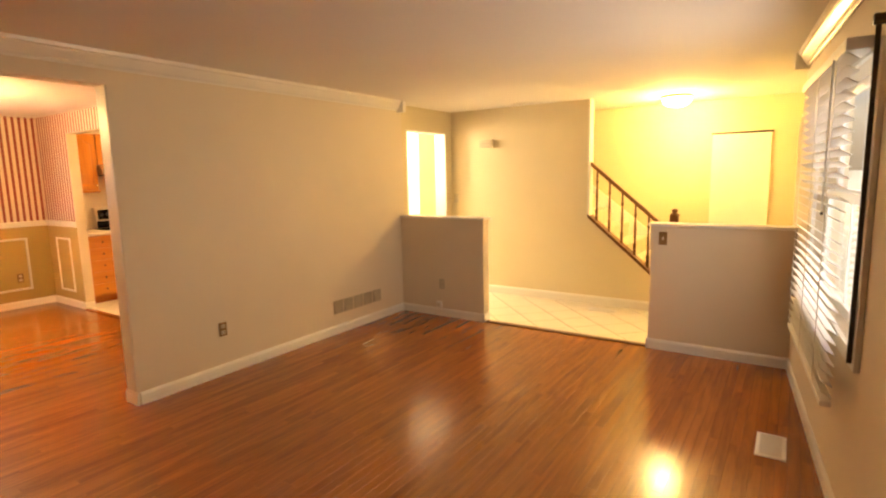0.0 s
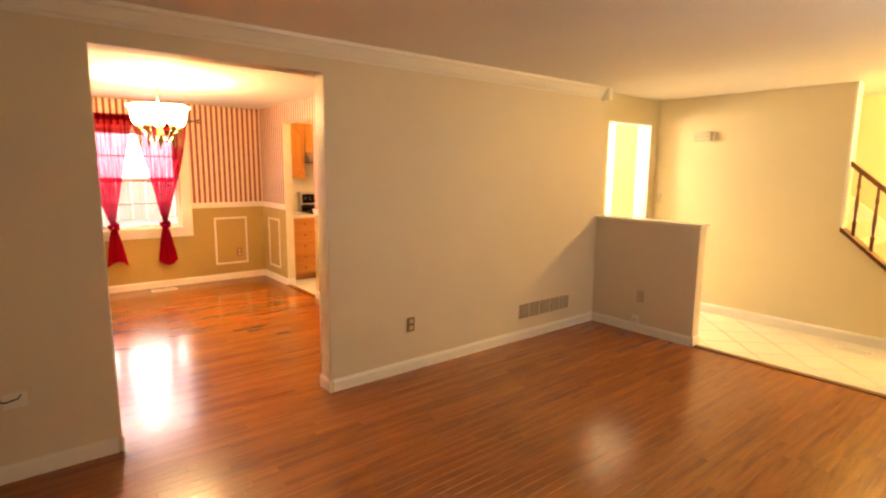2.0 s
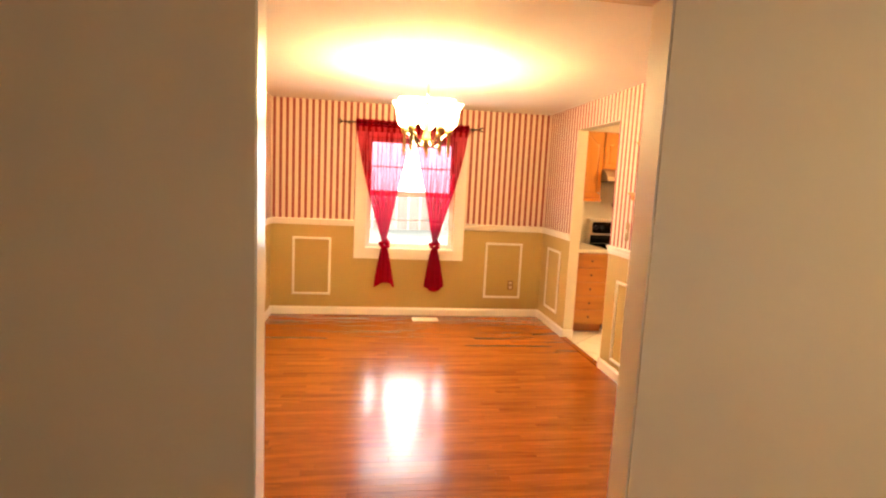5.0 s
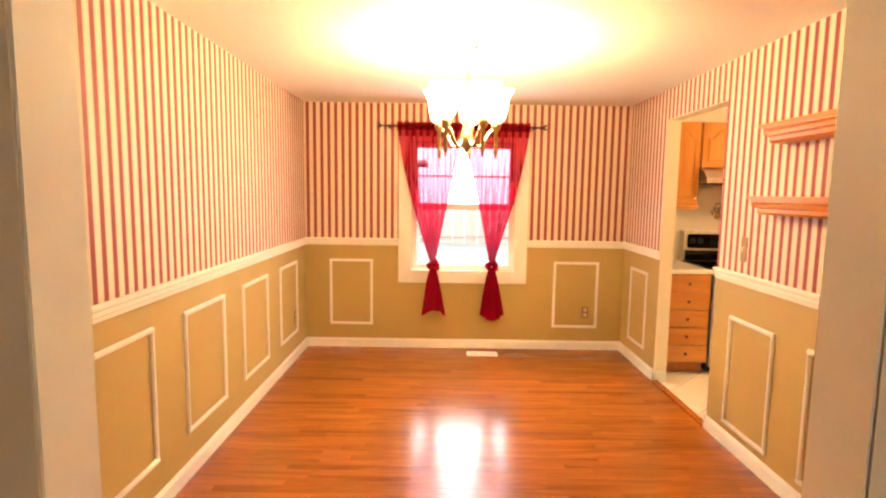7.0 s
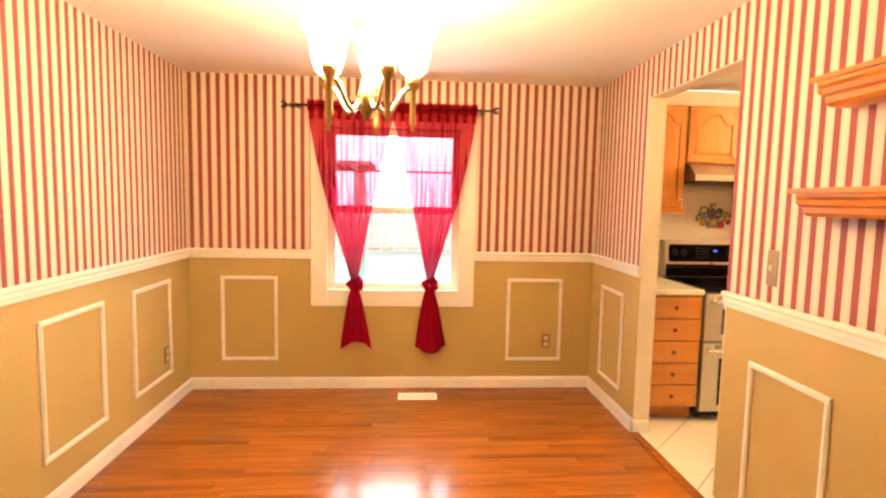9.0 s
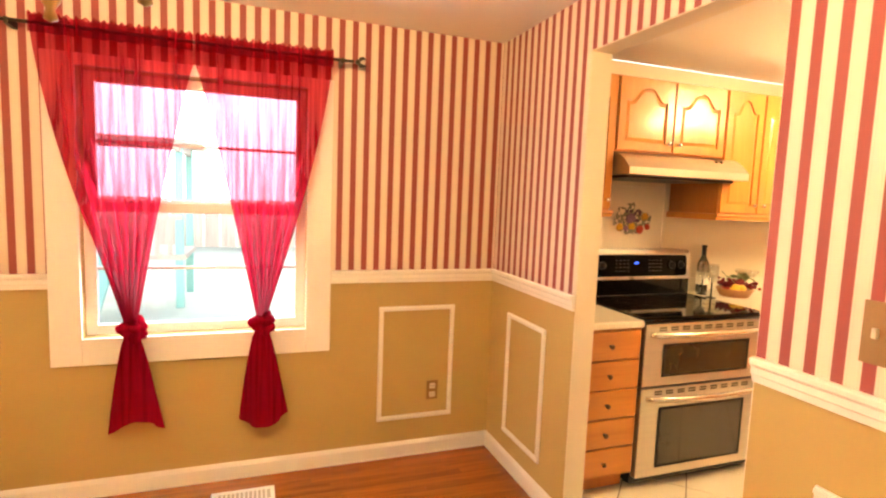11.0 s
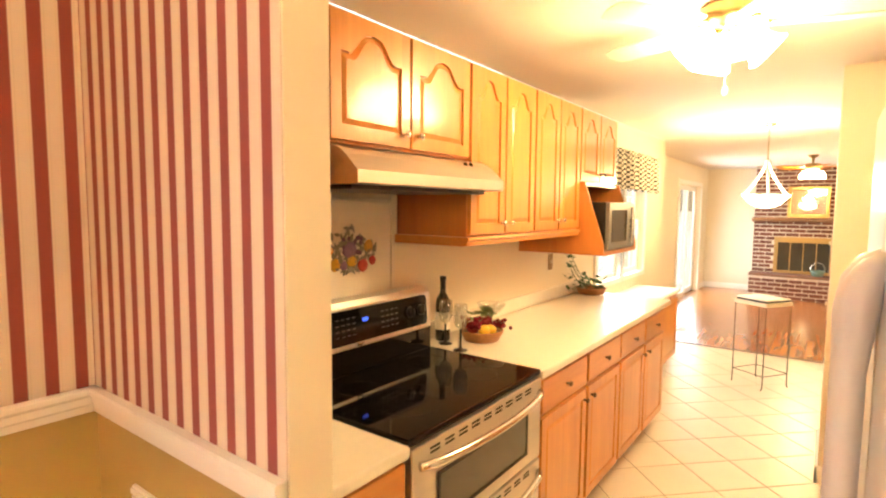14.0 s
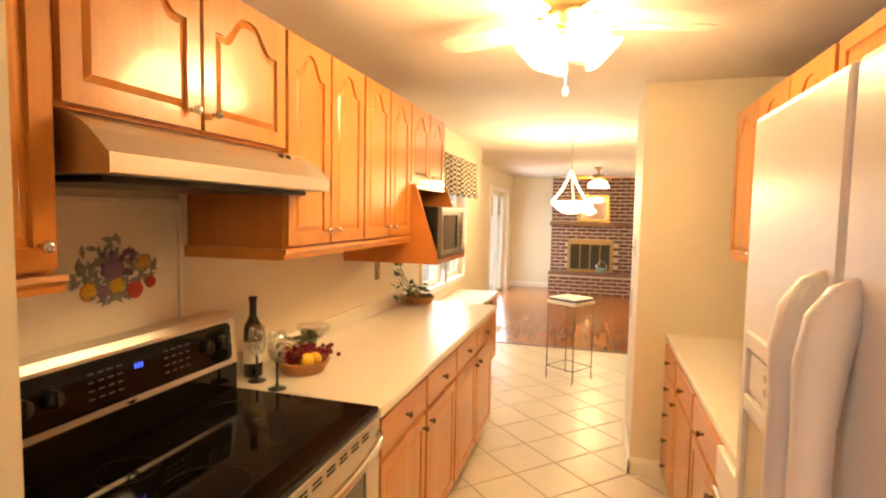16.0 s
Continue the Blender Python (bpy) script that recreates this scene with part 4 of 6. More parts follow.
def curtain(y_out, y_in, yk, zk, zb, label):
    """A sheer panel on the rod, gathered into a knot at (yk, zk), with its tail hanging to zb."""
    root = thing("curtain", (DX + 0.09, (y_out + y_in) / 2, 2.15), label, "curtain", "curtains on the dining window")
    x0 = DX + 0.09
    bm = bmesh.new()
    n, rows = 110, 30
    grid = []
    for j in range(rows + 1):
        v = j / rows
        z = 2.190 + (zk + 0.02 - 2.190) * v
        row = []
        for i in range(n + 1):
            u = i / n
            sq = v ** 1.5
            left = y_out + (yk - y_out) * (v ** 1.35) * 0.93
            right = y_in + (yk - y_in) * min(1, max(0, (v - 0.10) / 0.9) ** 0.9) * 0.93
            y = left + (right - left) * u
            amp = 0.010 + 0.022 * v
            x = x0 + amp * math.sin(u * 46 + 1.5 * math.sin(5 * v + u * 3)) + 0.008 * math.sin(u * 17 + 4 * v) - 0.02 * sq
            row.append(bm.verts.new((x, y, z + 0.007 * math.sin(i * 1.7) * (1 - v) ** 12)))
        grid.append(row)
    for a, b in zip(grid, grid[1:]):
        for i in range(n):
            bm.faces.new((a[i], a[i + 1], b[i + 1], b[i]))
    part("voile_panel", bm, M_VOILE, root, "see-through crimson voile", True)
    # the doubled cloth of the rod pocket and its ruffle
    bm = bmesh.new()
    grid = []
    for j in range(6):
        v = j / 5
        grid.append([bm.verts.new((x0 + 0.016 + 0.009 * math.sin(i * 0.75), y_out + (y_in - y_out) * i / 90, 2.192 - 0.08 * v + 0.008 * math.sin(i * 1.3) * (1 - v) ** 3)) for i in range(91)])
    for a, b in zip(grid, grid[1:]):
        for i in range(90):
            bm.faces.new((a[i], a[i + 1], b[i + 1], b[i]))
    part("heading", bm, M_VOILE, root, "doubled crimson voile on the rod", True)
    bm = bmesh.new()
    rings = []
    for j in range(15):
        v = j / 14
        z = zk - 0.03 + (zb - zk + 0.03) * v
        rr = 0.03 + 0.085 * v ** 0.8
        rings.append([bm.verts.new((x0 - 0.01 + (0.35 * rr + 0.006 * math.sin(9 * t + 3 * v)) * math.sin(t), yk + 0.01 * v + rr * math.cos(t) * (1 + 0.1 * math.sin(7 * t + v)), z + 0.03 * v * math.sin(2 * t + yk * 5))) for t in [2 * math.pi * i / 30 for i in range(30)]])
    for a, b in zip(rings, rings[1:]):
        for i in range(30):
            bm.faces.new((a[i], a[(i + 1) % 30], b[(i + 1) % 30], b[i]))
    part("tail", bm, M_VOILE_D, root, "gathered deep crimson tail", True)
    bm = tube(curve_points(lambda u: (x0 - 0.01 + 0.028 * math.cos(u * 9), yk + 0.042 * math.sin(u * 9), zk - 0.045 + 0.09 * u + 0.015 * math.sin(u * 13)), 30), [0.018 + 0.010 * math.sin(k * 0.9) ** 2 for k in range(31)], 10)
    part("knot", bm, M_VOILE_D, root, "twisted cloth knot", True)
    return root


curtain(0.635, 1.27, 0.993, 0.795, 0.325, "crimson sheer curtain knotted low, hanging on the rod")
curtain(1.915, 1.28, 1.575, 0.80, 0.29, "crimson sheer curtain knotted low, hanging on the rod")

def wall_shelf(z, x0, x1):
    """A moulded shelf on the north wall: flat top and a stepped cornice under it."""
    root = thing("wall_shelf", (x0, DR, z), "orange pine display shelf with a stepped cornice edge", "shelf", "shelves on the striped wall")
    part("top_board", one(x0, x1, DR - 0.165, DR - 0.003, z - 0.018, z, 0.004), M_SHELF, root)
    prof = [(0.0, -0.018), (0.150, -0.018), (0.148, -0.03), (0.135, -0.04), (0.13, -0.058), (0.115, -0.066), (0.112, -0.085), (0.098, -0.098), (0.0, -0.098)]
    part("cornice", prism([(DR - 0.003 - p, z + q) for p, q in prof], 0, x0 + 0.02, x1 - 0.02), M_SHELF, root)
    part("end_cornice", prism([(x0 + 0.02 - 0.0, z - 0.018), (x0 + 0.004, z - 0.018), (x0 + 0.01, z - 0.05), (x0 + 0.02, z - 0.06)], 1, DR - 0.14, DR - 0.003), M_SHELF, root)


LIFT = 0.0
wall_shelf(1.585, -5.56, -4.56)
wall_shelf(1.958, -5.50, -4.50)

# ---- kitchen ----
LIFT, STRETCH = 0.045, 1.0


def arch_door(y0, y1, z0, z1, face, parent, knob_side, way=1, arch=True, knob=True, knob_low=True):
    """A raised-panel door facing along x, its panel topped by a cathedral arch; a real frame, panel and knob."""
    t = 0.02
    def X(d):
        return face + way * d
    w = min(0.048, (y1 - y0) * 0.17)
    door = part("door", one(*sorted((X(0), X(t * 0.55))), y0 + 0.003, y1 - 0.003, z0 + 0.003, z1 - 0.003), M_MAPLE, parent)
    # frame with an arched top edge
    ym, half = (y0 + y1) / 2, (y1 - y0) / 2 - w
    rise = 0.075 if arch else 0.0
    def top(u):
        a = abs(u)
        if not arch:
            return 0.0
        b = min(1.0, max(0.0, (a - 0.18) / 0.60))
        s = 0.5 + 0.5 * math.cos(math.pi * b) - 0.06 * (a / 0.18 if a < 0.18 else 1.0 - b)
        return rise * s
    n = 24 if arch else 1
    zt = z1 - w - rise
    bm = bmesh.new()
    box(bm, *sorted((X(t * 0.55), X(t))), y0 + 0.003, y0 + w, z0 + 0.003, z1 - 0.003)
    box(bm, *sorted((X(t * 0.55), X(t))), y1 - w, y1 - 0.003, z0 + 0.003, z1 - 0.003)
    box(bm, *sorted((X(t * 0.55), X(t))), y0 + w, y1 - w, z0 + 0.003, z0 + w)
    part("stile_frame", bm, M_MAPLE, door)
    pts = [(ym + half * (2 * i / n - 1), zt + top(2 * i / n - 1)) for i in range(n + 1)]
    part("top_rail", prism(pts + [(y1 - w, z1 - 0.003), (y0 + w, z1 - 0.003)], 0, X(t * 0.55), X(t)), M_MAPLE, door)
    g = 0.022
    inner = [(ym + (half - g) * (2 * i / n - 1), zt - g + top(2 * i / n - 1)) for i in range(n + 1)]
    bm = bmesh.new()
    lo = [(ym + (half - 0.005) * (2 * i / n - 1), zt - 0.005 + top(2 * i / n - 1)) for i in range(n + 1)] + [(y1 - w - 0.005, z0 + w + 0.005), (y0 + w + 0.005, z0 + w + 0.005)]
    hi = inner + [(y1 - w - g, z0 + w + g), (y0 + w + g, z0 + w + g)]
    a = [bm.verts.new((X(t * 0.55), *p)) for p in lo]
    b = [bm.verts.new((X(t * 0.92), *p)) for p in hi]
    k = len(a)
    for i in range(k):
        bm.faces.new((a[i], a[(i + 1) % k], b[(i + 1) % k], b[i]))
    bm.faces.new(b)
    part("raised_panel", bm, M_MAPLE, door)
    if knob:
        ky = y0 + 0.035 if knob_side < 0 else y1 - 0.035
        kz = z0 + 0.05 if knob_low else z1 - 0.05
        add_knob(X(t), ky, kz, way, door, arch)
    return door


def add_knob(x, y, z, way, parent, bright=False):
    bm = bmesh.new()
    tube([(x, y, z), (x + way * 0.014, y, z)], 0.006, 8, bm)
    ball((x + way * 0.021, y, z), 0.013, bm, (0.7, 1, 1))
    return part("knob", bm, M_NICKEL if bright else M_KNOB, parent, "small satin nickel knob" if bright else "small dark bronze knob", True)


def upper_cabinet(name, y0, y1, z0, z1, doors, x_front, label, left_side=True):
    root = thing(name, (DX, y0, z0), label, "cabinet", "upper cabinets")
    part("body", one(DX, x_front, y0, y1, z0, z1, 0.002), M_MAPLE_D, root)
    w = (y1 - y0) / doors
    for i in range(doors):
        arch_door(y0 + i * w + 0.004, y0 + (i + 1) * w - 0.004, z0 + 0.008, z1 - 0.008, x_front, root, 1 if i % 2 == 0 else -1)
    return root


XF = -7.515   # upper cabinet fronts (doors 2 cm proud)
ZT = 2.20
uc = upper_cabinet("upper_cabinet", 3.04, 3.415, 1.455, ZT, 1, XF, "narrow honey maple wall cabinet with an arched door")
upper_cabinet("upper_cabinet", 3.42, 4.20, 1.785, ZT, 2, XF, "short honey maple wall cabinet over the range hood")
upper_cabinet("upper_cabinet", 4.205, 4.815, 1.455, ZT, 2, XF, "tall honey maple wall cabinet with arched doors")
upper_cabinet("upper_cabinet", 4.82, 5.425, 1.455, ZT, 2, XF, "tall honey maple wall cabinet with arched doors")
mc = upper_cabinet("microwave_cabinet", 5.43, 6.09, 1.745, ZT, 2, XF, "honey maple wall cabinet with an open microwave shelf")
side = [(DX, 1.295), (-7.34, 1.305), (-7.34, 1.36), (-7.47, 1.745), (DX, 1.745)]
for y in (5.43, 6.072):
    part("side_panel", prism(side, 1, y, y + 0.018), M_MAPLE_D, mc, "slanted amber side panel")
part("shelf_board", one(DX, -7.34, 5.448, 6.072, 1.295, 1.32, 0.003), M_MAPLE_D, mc)
part("valance_strip", one(XF - 0.01, XF + 0.03, 5.43, 6.09, 1.722, 1.745, 0.004), M_TRIM, mc, "pale strip under the doors")
LR = [(0.0, 0.0), (0.03, 0.0), (0.034, -0.012), (0.024, -0.022), (0.022, -0.036), (0.0, -0.04)]
for y0, y1 in ((3.04, 3.425), (4.185, 5.425)):
    r = thing("light_rail", (XF, y0, 1.455), "maple moulding under the wall cabinets", "moulding")
    part("front_moulding", prism([(XF - 0.005 + p, 1.455 + q) for p, q in LR], 1, y0, y1), M_MAPLE_Y, r)
    part("end_moulding", one(DX, XF - 0.005, *((y1 - 0.018, y1) if y0 < 3.5 else (y0, y0 + 0.018)), 1.415, 1.455, 0.004), M_MAPLE_Y, r)

# range hood
hood = thing("range_hood", (DX, 3.84, 1.65), "brushed stainless under-cabinet range hood with a curved front", "range hood")
HY0, HY1 = 3.43, 4.29
prof = [(DX, 1.655), (DX, 1.785), (-7.535, 1.785), (-7.50, 1.780), (-7.465, 1.766), (-7.435, 1.746), (-7.41, 1.722), (-7.388, 1.700), (-7.383, 1.697), (-7.383, 1.658), (-7.386, 1.655)]
part("shell", prism(prof, 1, HY0, HY1), M_STEEL_Y, hood)
part("filter", one(DX + 0.03, -7.45, HY0 + 0.04, HY1 - 0.04, 1.640, 1.656, 0.004), M_BLACK, hood, "black grease filter")
for y in (4.10, 4.14):
    part("button", ball((-7.452, y, 1.757), 0.010), M_BRONZE, hood, "", True)

# backsplash panel and printed fruit tile
bs = structure("backsplash", boxes((DX, DX + 0.006, 3.04, 4.15, 0.94, 1.665)), M_COUNTER, "cream ceramic backsplash panel behind the range", "backsplash")
structure("trim_backsplash", boxes((DX, DX + 0.014, 4.15, 4.175, 0.94, 1.685), (DX, DX + 0.014, 3.45, 4.15, 1.645, 1.665), bevel=0.003), M_COUNTER, "cream edge strip of the backsplash", "trim")
fruit = thing("fruit_decal", (DX + 0.007, 3.86, 1.36), "painted tile picture of mixed fruit and leaves", "tile picture")
fruit.delta_location, fruit.delta_scale = (0, 0.03, 0.065), (1, 1.2, 1.2)
random.seed(5)
FR = [((0.62, 0.36, 0.03), 3.79, 1.325, 0.032), ((0.66, 0.40, 0.04), 3.87, 1.335, 0.034), ((0.45, 0.05, 0.04), 3.925, 1.315, 0.034), ((0.55, 0.30, 0.05), 3.955, 1.385, 0.032), ((0.20, 0.12, 0.24), 3.86, 1.375, 0.045), ((0.42, 0.03, 0.03), 3.975, 1.33, 0.024), ((0.24, 0.14, 0.26), 3.83, 1.32, 0.024)]
for i, (c, y, z, r) in enumerate(FR):
    mf = mat("printed_fruit", c, 0.4, scale=60, vary=0.35)
    bm = ball((DX + 0.008, y, z), r * 0.78, None, (0.08, 1, 0.95))
    part("painted_fruit", bm, mf, fruit, "", True)
M_PRINTGRAPE = mat("printed_purple_grape", (0.10, 0.05, 0.13), 0.45, scale=60, vary=0.3)
for i in range(16):
    part("painted_grape", ball((DX + 0.008, 3.875 + random.uniform(-0.045, 0.045), 1.385 + random.uniform(-0.03, 0.035)), 0.0095, None, (0.2, 1, 1)), M_PRINTGRAPE, fruit, "", True)
M_GREY = mat("printed_grey_leaf", (0.20, 0.20, 0.17), 0.5, scale=60, vary=0.3)
for i in range(110):
    a = random.uniform(0, 6.28)
    y, z, s = 3.868 + 0.115 * math.cos(a) * random.uniform(0.25, 1.12), 1.368 + 0.078 * math.sin(a) * random.uniform(0.2, 1.12), random.uniform(0.012, 0.022)
    b = random.uniform(0, 6.28)
    bm = bmesh.new()
    q = [(s * math.cos(b), s * math.sin(b)), (0.4 * s * math.cos(b + 1.57), 0.4 * s * math.sin(b + 1.57)), (-s * math.cos(b), -s * math.sin(b)), (-0.4 * s * math.cos(b + 1.57), -0.4 * s * math.sin(b + 1.57))]
    prism([(y + p[0], z + p[1]) for p in q], 0, DX + 0.006, DX + 0.0075 + 0.00002 * i, bm)
    part("painted_leaf", bm, M_GREY, fruit)

# base cabinets
LIFT, STRETCH = 0.0, 1.057
BF = -7.215
def base_unit(y0, y1, kind, label, x_front=BF, x_back=DX, top=0.855, way=1, group="base cabinets"):
    root = thing("base_cabinet", ((x_back + x_front) / 2, y0, 0.0), label, "cabinet", group)
    lo, hi = sorted((x_back, x_front))
    kick = x_front - way * 0.07
    k0, k1 = sorted((x_back, kick))
    part("toe_kick", one(k0, k1, y0, y1, 0.004, 0.10), M_MAPLE_D, root)
    part("body", one(lo, hi, y0, y1, 0.10, top), M_MAPLE, root)
    def drawer(a, b, z0, z1):
        d = part("drawer_front", one(*sorted((x_front, x_front + way * 0.02)), a, b, z0, z1, 0.005), M_MAPLE_Y, root)
        add_knob(x_front + way * 0.02, (a + b) / 2, (z0 + z1) / 2, way, d)
    if kind == "drawers":
        n = 5
        h = (top - 0.115) / n
        for i in range(n):
            drawer(y0 + 0.008, y1 - 0.008, 0.11 + i * h + 0.005, 0.11 + (i + 1) * h - 0.005)
    else:
        drawer(y0 + 0.012, y1 - 0.012, 0.705, top - 0.012)
        arch_door(y0 + 0.012, y1 - 0.012, 0.115, 0.685, x_front, root, kind, way, False, True, False)
    return root


base_unit(3.04, 3.44, "drawers", "honey maple stack of five drawers beside the range")
for i, (a, b) in enumerate(((4.32, 4.855), (4.86, 5.375), (5.38, 5.885), (5.89, 6.40))):
    base_unit(a, b, 1 if i % 2 == 0 else -1, "honey maple base cabinet with a drawer over a door")


LIFT, STRETCH = 0.051, 1.0


def counter_slab(name, x0, x1, y0, y1, z, label):
    root = thing(name, ((x0 + x1) / 2, y0, z), label, "countertop")
    part("slab", one(x0, x1, y0, y1, z - 0.038, z, 0.010), M_COUNTER, root)
    return root


counter_slab("countertop", DX, -7.185, 3.035, 3.442, 0.893, "cream laminate countertop beside the range")
c1 = counter_slab("countertop", DX, -7.185, 4.312, 6.52, 0.893, "long cream laminate countertop with a low backsplash")
part("upstand", one(DX, DX + 0.02, 4.312, 6.52, 0.893, 0.985, 0.006), M_COUNTER, c1)
# lower desk run
LIFT, STRETCH = 0.0, 1.06
for a, b in ((6.54, 7.25), (7.26, 8.13)):
    base_unit(a, b, 1, "low honey maple desk cabinet under the window", -7.50, DX, 0.72)
LIFT, STRETCH = 0.045, 1.0
counter_slab("desk_top", DX, -7.47, 6.525, 8.16, 0.758, "low cream laminate desk top under the window")

# double-oven range
LIFT, STRETCH = 0.0, 1.05
RY0, RY1, RXF = 3.448, 4.306, -7.20
rg = thing("electric_range", (-7.5, (RY0 + RY1) / 2, 0), "stainless double-oven electric range with a black glass cooktop", "range")
part("body", one(DX + 0.03, RXF - 0.03, RY0, RY1, 0.03, 0.885, 0.004), M_BLACK, rg)
for y in (RY0 + 0.05, RY1 - 0.05):
    for x in (DX + 0.1, RXF - 0.1):
        part("foot", lathe([(0.02, 0.004), (0.02, 0.03)], (x, y, 0), 10), M_BLACK, rg)
ck = part("cooktop", one(DX + 0.10, RXF + 0.005, RY0 - 0.004, RY1 + 0.004, 0.885, 0.908, 0.008), M_BLACKGLASS, rg, "black glass cooktop")
M_BURN = mat("burner_print", (0.035, 0.033, 0.03), 0.12, vary=0.05, bump=0)
for x, y, r in ((-7.38, 3.67, 0.11), (-7.38, 4.09, 0.09), (-7.63, 3.67, 0.08), (-7.63, 4.09, 0.11)):
    part("burner_ring", lathe([(r - 0.003, 0.0), (r - 0.003, 0.0008), (r, 0.0008), (r, 0.0)], (x, y, 0.908), 36, closed=False), M_BURN, ck)
gp = [(DX + 0.02, 0.89), (DX + 0.13, 0.89), (DX + 0.13, 1.01), (DX + 0.115, 1.165), (DX + 0.10, 1.185), (DX + 0.02, 1.185)]
bg = part("backguard", prism(gp, 1, RY0, RY1), M_STEEL, rg, "stainless control backguard")
part("lower_panel", one(DX + 0.13, DX + 0.135, RY0 + 0.01, RY1 - 0.01, 0.91, 1.005), M_BLACKGLASS, bg)
def on_guard(y0, y1, s0, s1, d0, d1, bevel=0.0):
    """A plate lying on the sloping face of the backguard; s runs up the slope."""
    u = Vector((-0.015, 0, 0.155)).normalized()
    nrm = Vector((0.155, 0, 0.015)).normalized()
    o = Vector((DX + 0.13, 0, 1.01))
    bm = one(d0, d1, y0, y1, s0, s1, bevel)
    for v in bm.verts:
        p = o + u * v.co.z + nrm * v.co.x
        v.co = (p.x, v.co.y, p.z)
    return bm
def rounded(y0, y1, z0, z1, rad):
    """A rectangle's outline with rounded corners."""
    out = []
    for cy, cz, a0 in ((y1 - rad, z1 - rad, 0), (y0 + rad, z1 - rad, 90), (y0 + rad, z0 + rad, 180), (y1 - rad, z0 + rad, 270)):
        out += [(cy + rad * math.cos(radians(a0 + k * 15)), cz + rad * math.sin(radians(a0 + k * 15))) for k in range(7)]
    return out


def laid_on_guard(outline, d0, d1):
    """The outline, y and distance up the slope, as a plate on the backguard's sloping face."""
    u, nrm = Vector((-0.015, 0, 0.155)).normalized(), Vector((0.155, 0, 0.015)).normalized()
    bm = prism(outline, 0, d0, d1)
    for v in bm.verts:
        p = Vector((DX + 0.13, 0, 1.01)) + u * v.co.z + nrm * v.co.x
        v.co = (p.x, v.co.y, p.z)
    return bm


pan = part("control_panel", laid_on_guard(rounded(RY0 + 0.03, RY1 - 0.03, 0.014, 0.146, 0.022), 0.0, 0.004), M_BLACKGLASS, bg, "black control panel")
M_BLUE = glow("blue_clock_digits", (0.05, 0.12, 1.0), 1.6, (0.02, 0.03, 0.2))
for k in range(3):
    y = 3.85 + k * 0.011
    part("clock_digit", on_guard(y, y + 0.007, 0.090, 0.104, 0.004, 0.0046), M_BLUE, pan, "blue lit clock digit")
M_LEGEND = mat("grey_printed_legend", (0.075, 0.07, 0.065), 0.4)
for r in range(4):
    for k in range(4):
        for y in (3.70, 3.96):
            part("legend_bar", on_guard(y + k * 0.030, y + k * 0.030 + 0.018, 0.045 + r * 0.022, 0.049 + r * 0.022, 0.004, 0.0045), M_LEGEND, pan)
for y in (3.525, 3.60, 4.15, 4.225):
    b0 = on_guard(y - 0.003, y + 0.003, 0.065, 0.105, 0.022, 0.030)
    nrm = Vector((0.155, 0, 0.015)).normalized()
    o = Vector((DX + 0.13, y, 1.01)) + Vector((-0.015, 0, 0.155)).normalized() * 0.082
    kn = part("control_knob", tube([o + nrm * 0.004, o + nrm * 0.02, o + nrm * 0.024], [0.024, 0.022, 0.018], 18), M_BLACK, pan, "black control knob", True)
    part("pointer", b0, M_BLACK, kn)
part("brand_badge", ball((DX + 0.133, 3.83, 1.015), 0.02, None, (0.15, 1, 0.4)), M_NICKEL, bg, "small oval badge", True)
for z0, z1, hz, nm in ((0.555, 0.878, 0.845, "upper oven door"), (0.075, 0.545, 0.515, "lower oven door")):
    d = part("oven_door", one(RXF - 0.03, RXF + 0.012, RY0 + 0.006, RY1 - 0.006, z0, z1, 0.006), M_STEEL, rg, "stainless " + nm)
    wz1 = hz - 0.085
    part("oven_window", one(RXF + 0.012, RXF + 0.015, RY0 + 0.14, RY1 - 0.14, z0 + 0.06, wz1, 0.0), M_OVENGLASS, d, "smoked glass oven window")
    part("window_rim", boxes((RXF + 0.012, RXF + 0.017, RY0 + 0.128, RY0 + 0.14, z0 + 0.048, wz1 + 0.012), (RXF + 0.012, RXF + 0.017, RY1 - 0.14, RY1 - 0.128, z0 + 0.048, wz1 + 0.012), (RXF + 0.012, RXF + 0.017, RY0 + 0.14, RY1 - 0.14, z0 + 0.048, z0 + 0.06), (RXF + 0.012, RXF + 0.017, RY0 + 0.14, RY1 - 0.14, wz1, wz1 + 0.012)), M_BLACK, d)
    L = RY1 - RY0
    part("handle", tube(curve_points(lambda u: (RXF + 0.022 + 0.055 * math.sin(math.pi * u) ** 0.55, RY0 + 0.03 + (L - 0.06) * u, hz - 0.018), 16), 0.014, 10), M_NICKEL, d, "bowed steel handle", True)
    for k in range(9):
        y = RY0 + 0.09 + k * 0.077
        part("vent_slot", boxes((RXF + 0.0122, RXF + 0.0132, y, y + 0.05, hz + 0.008, hz + 0.015), (RXF + 0.0122, RXF + 0.0132, y, y + 0.05, hz - 0.005, hz + 0.002)), M_DARK, d)

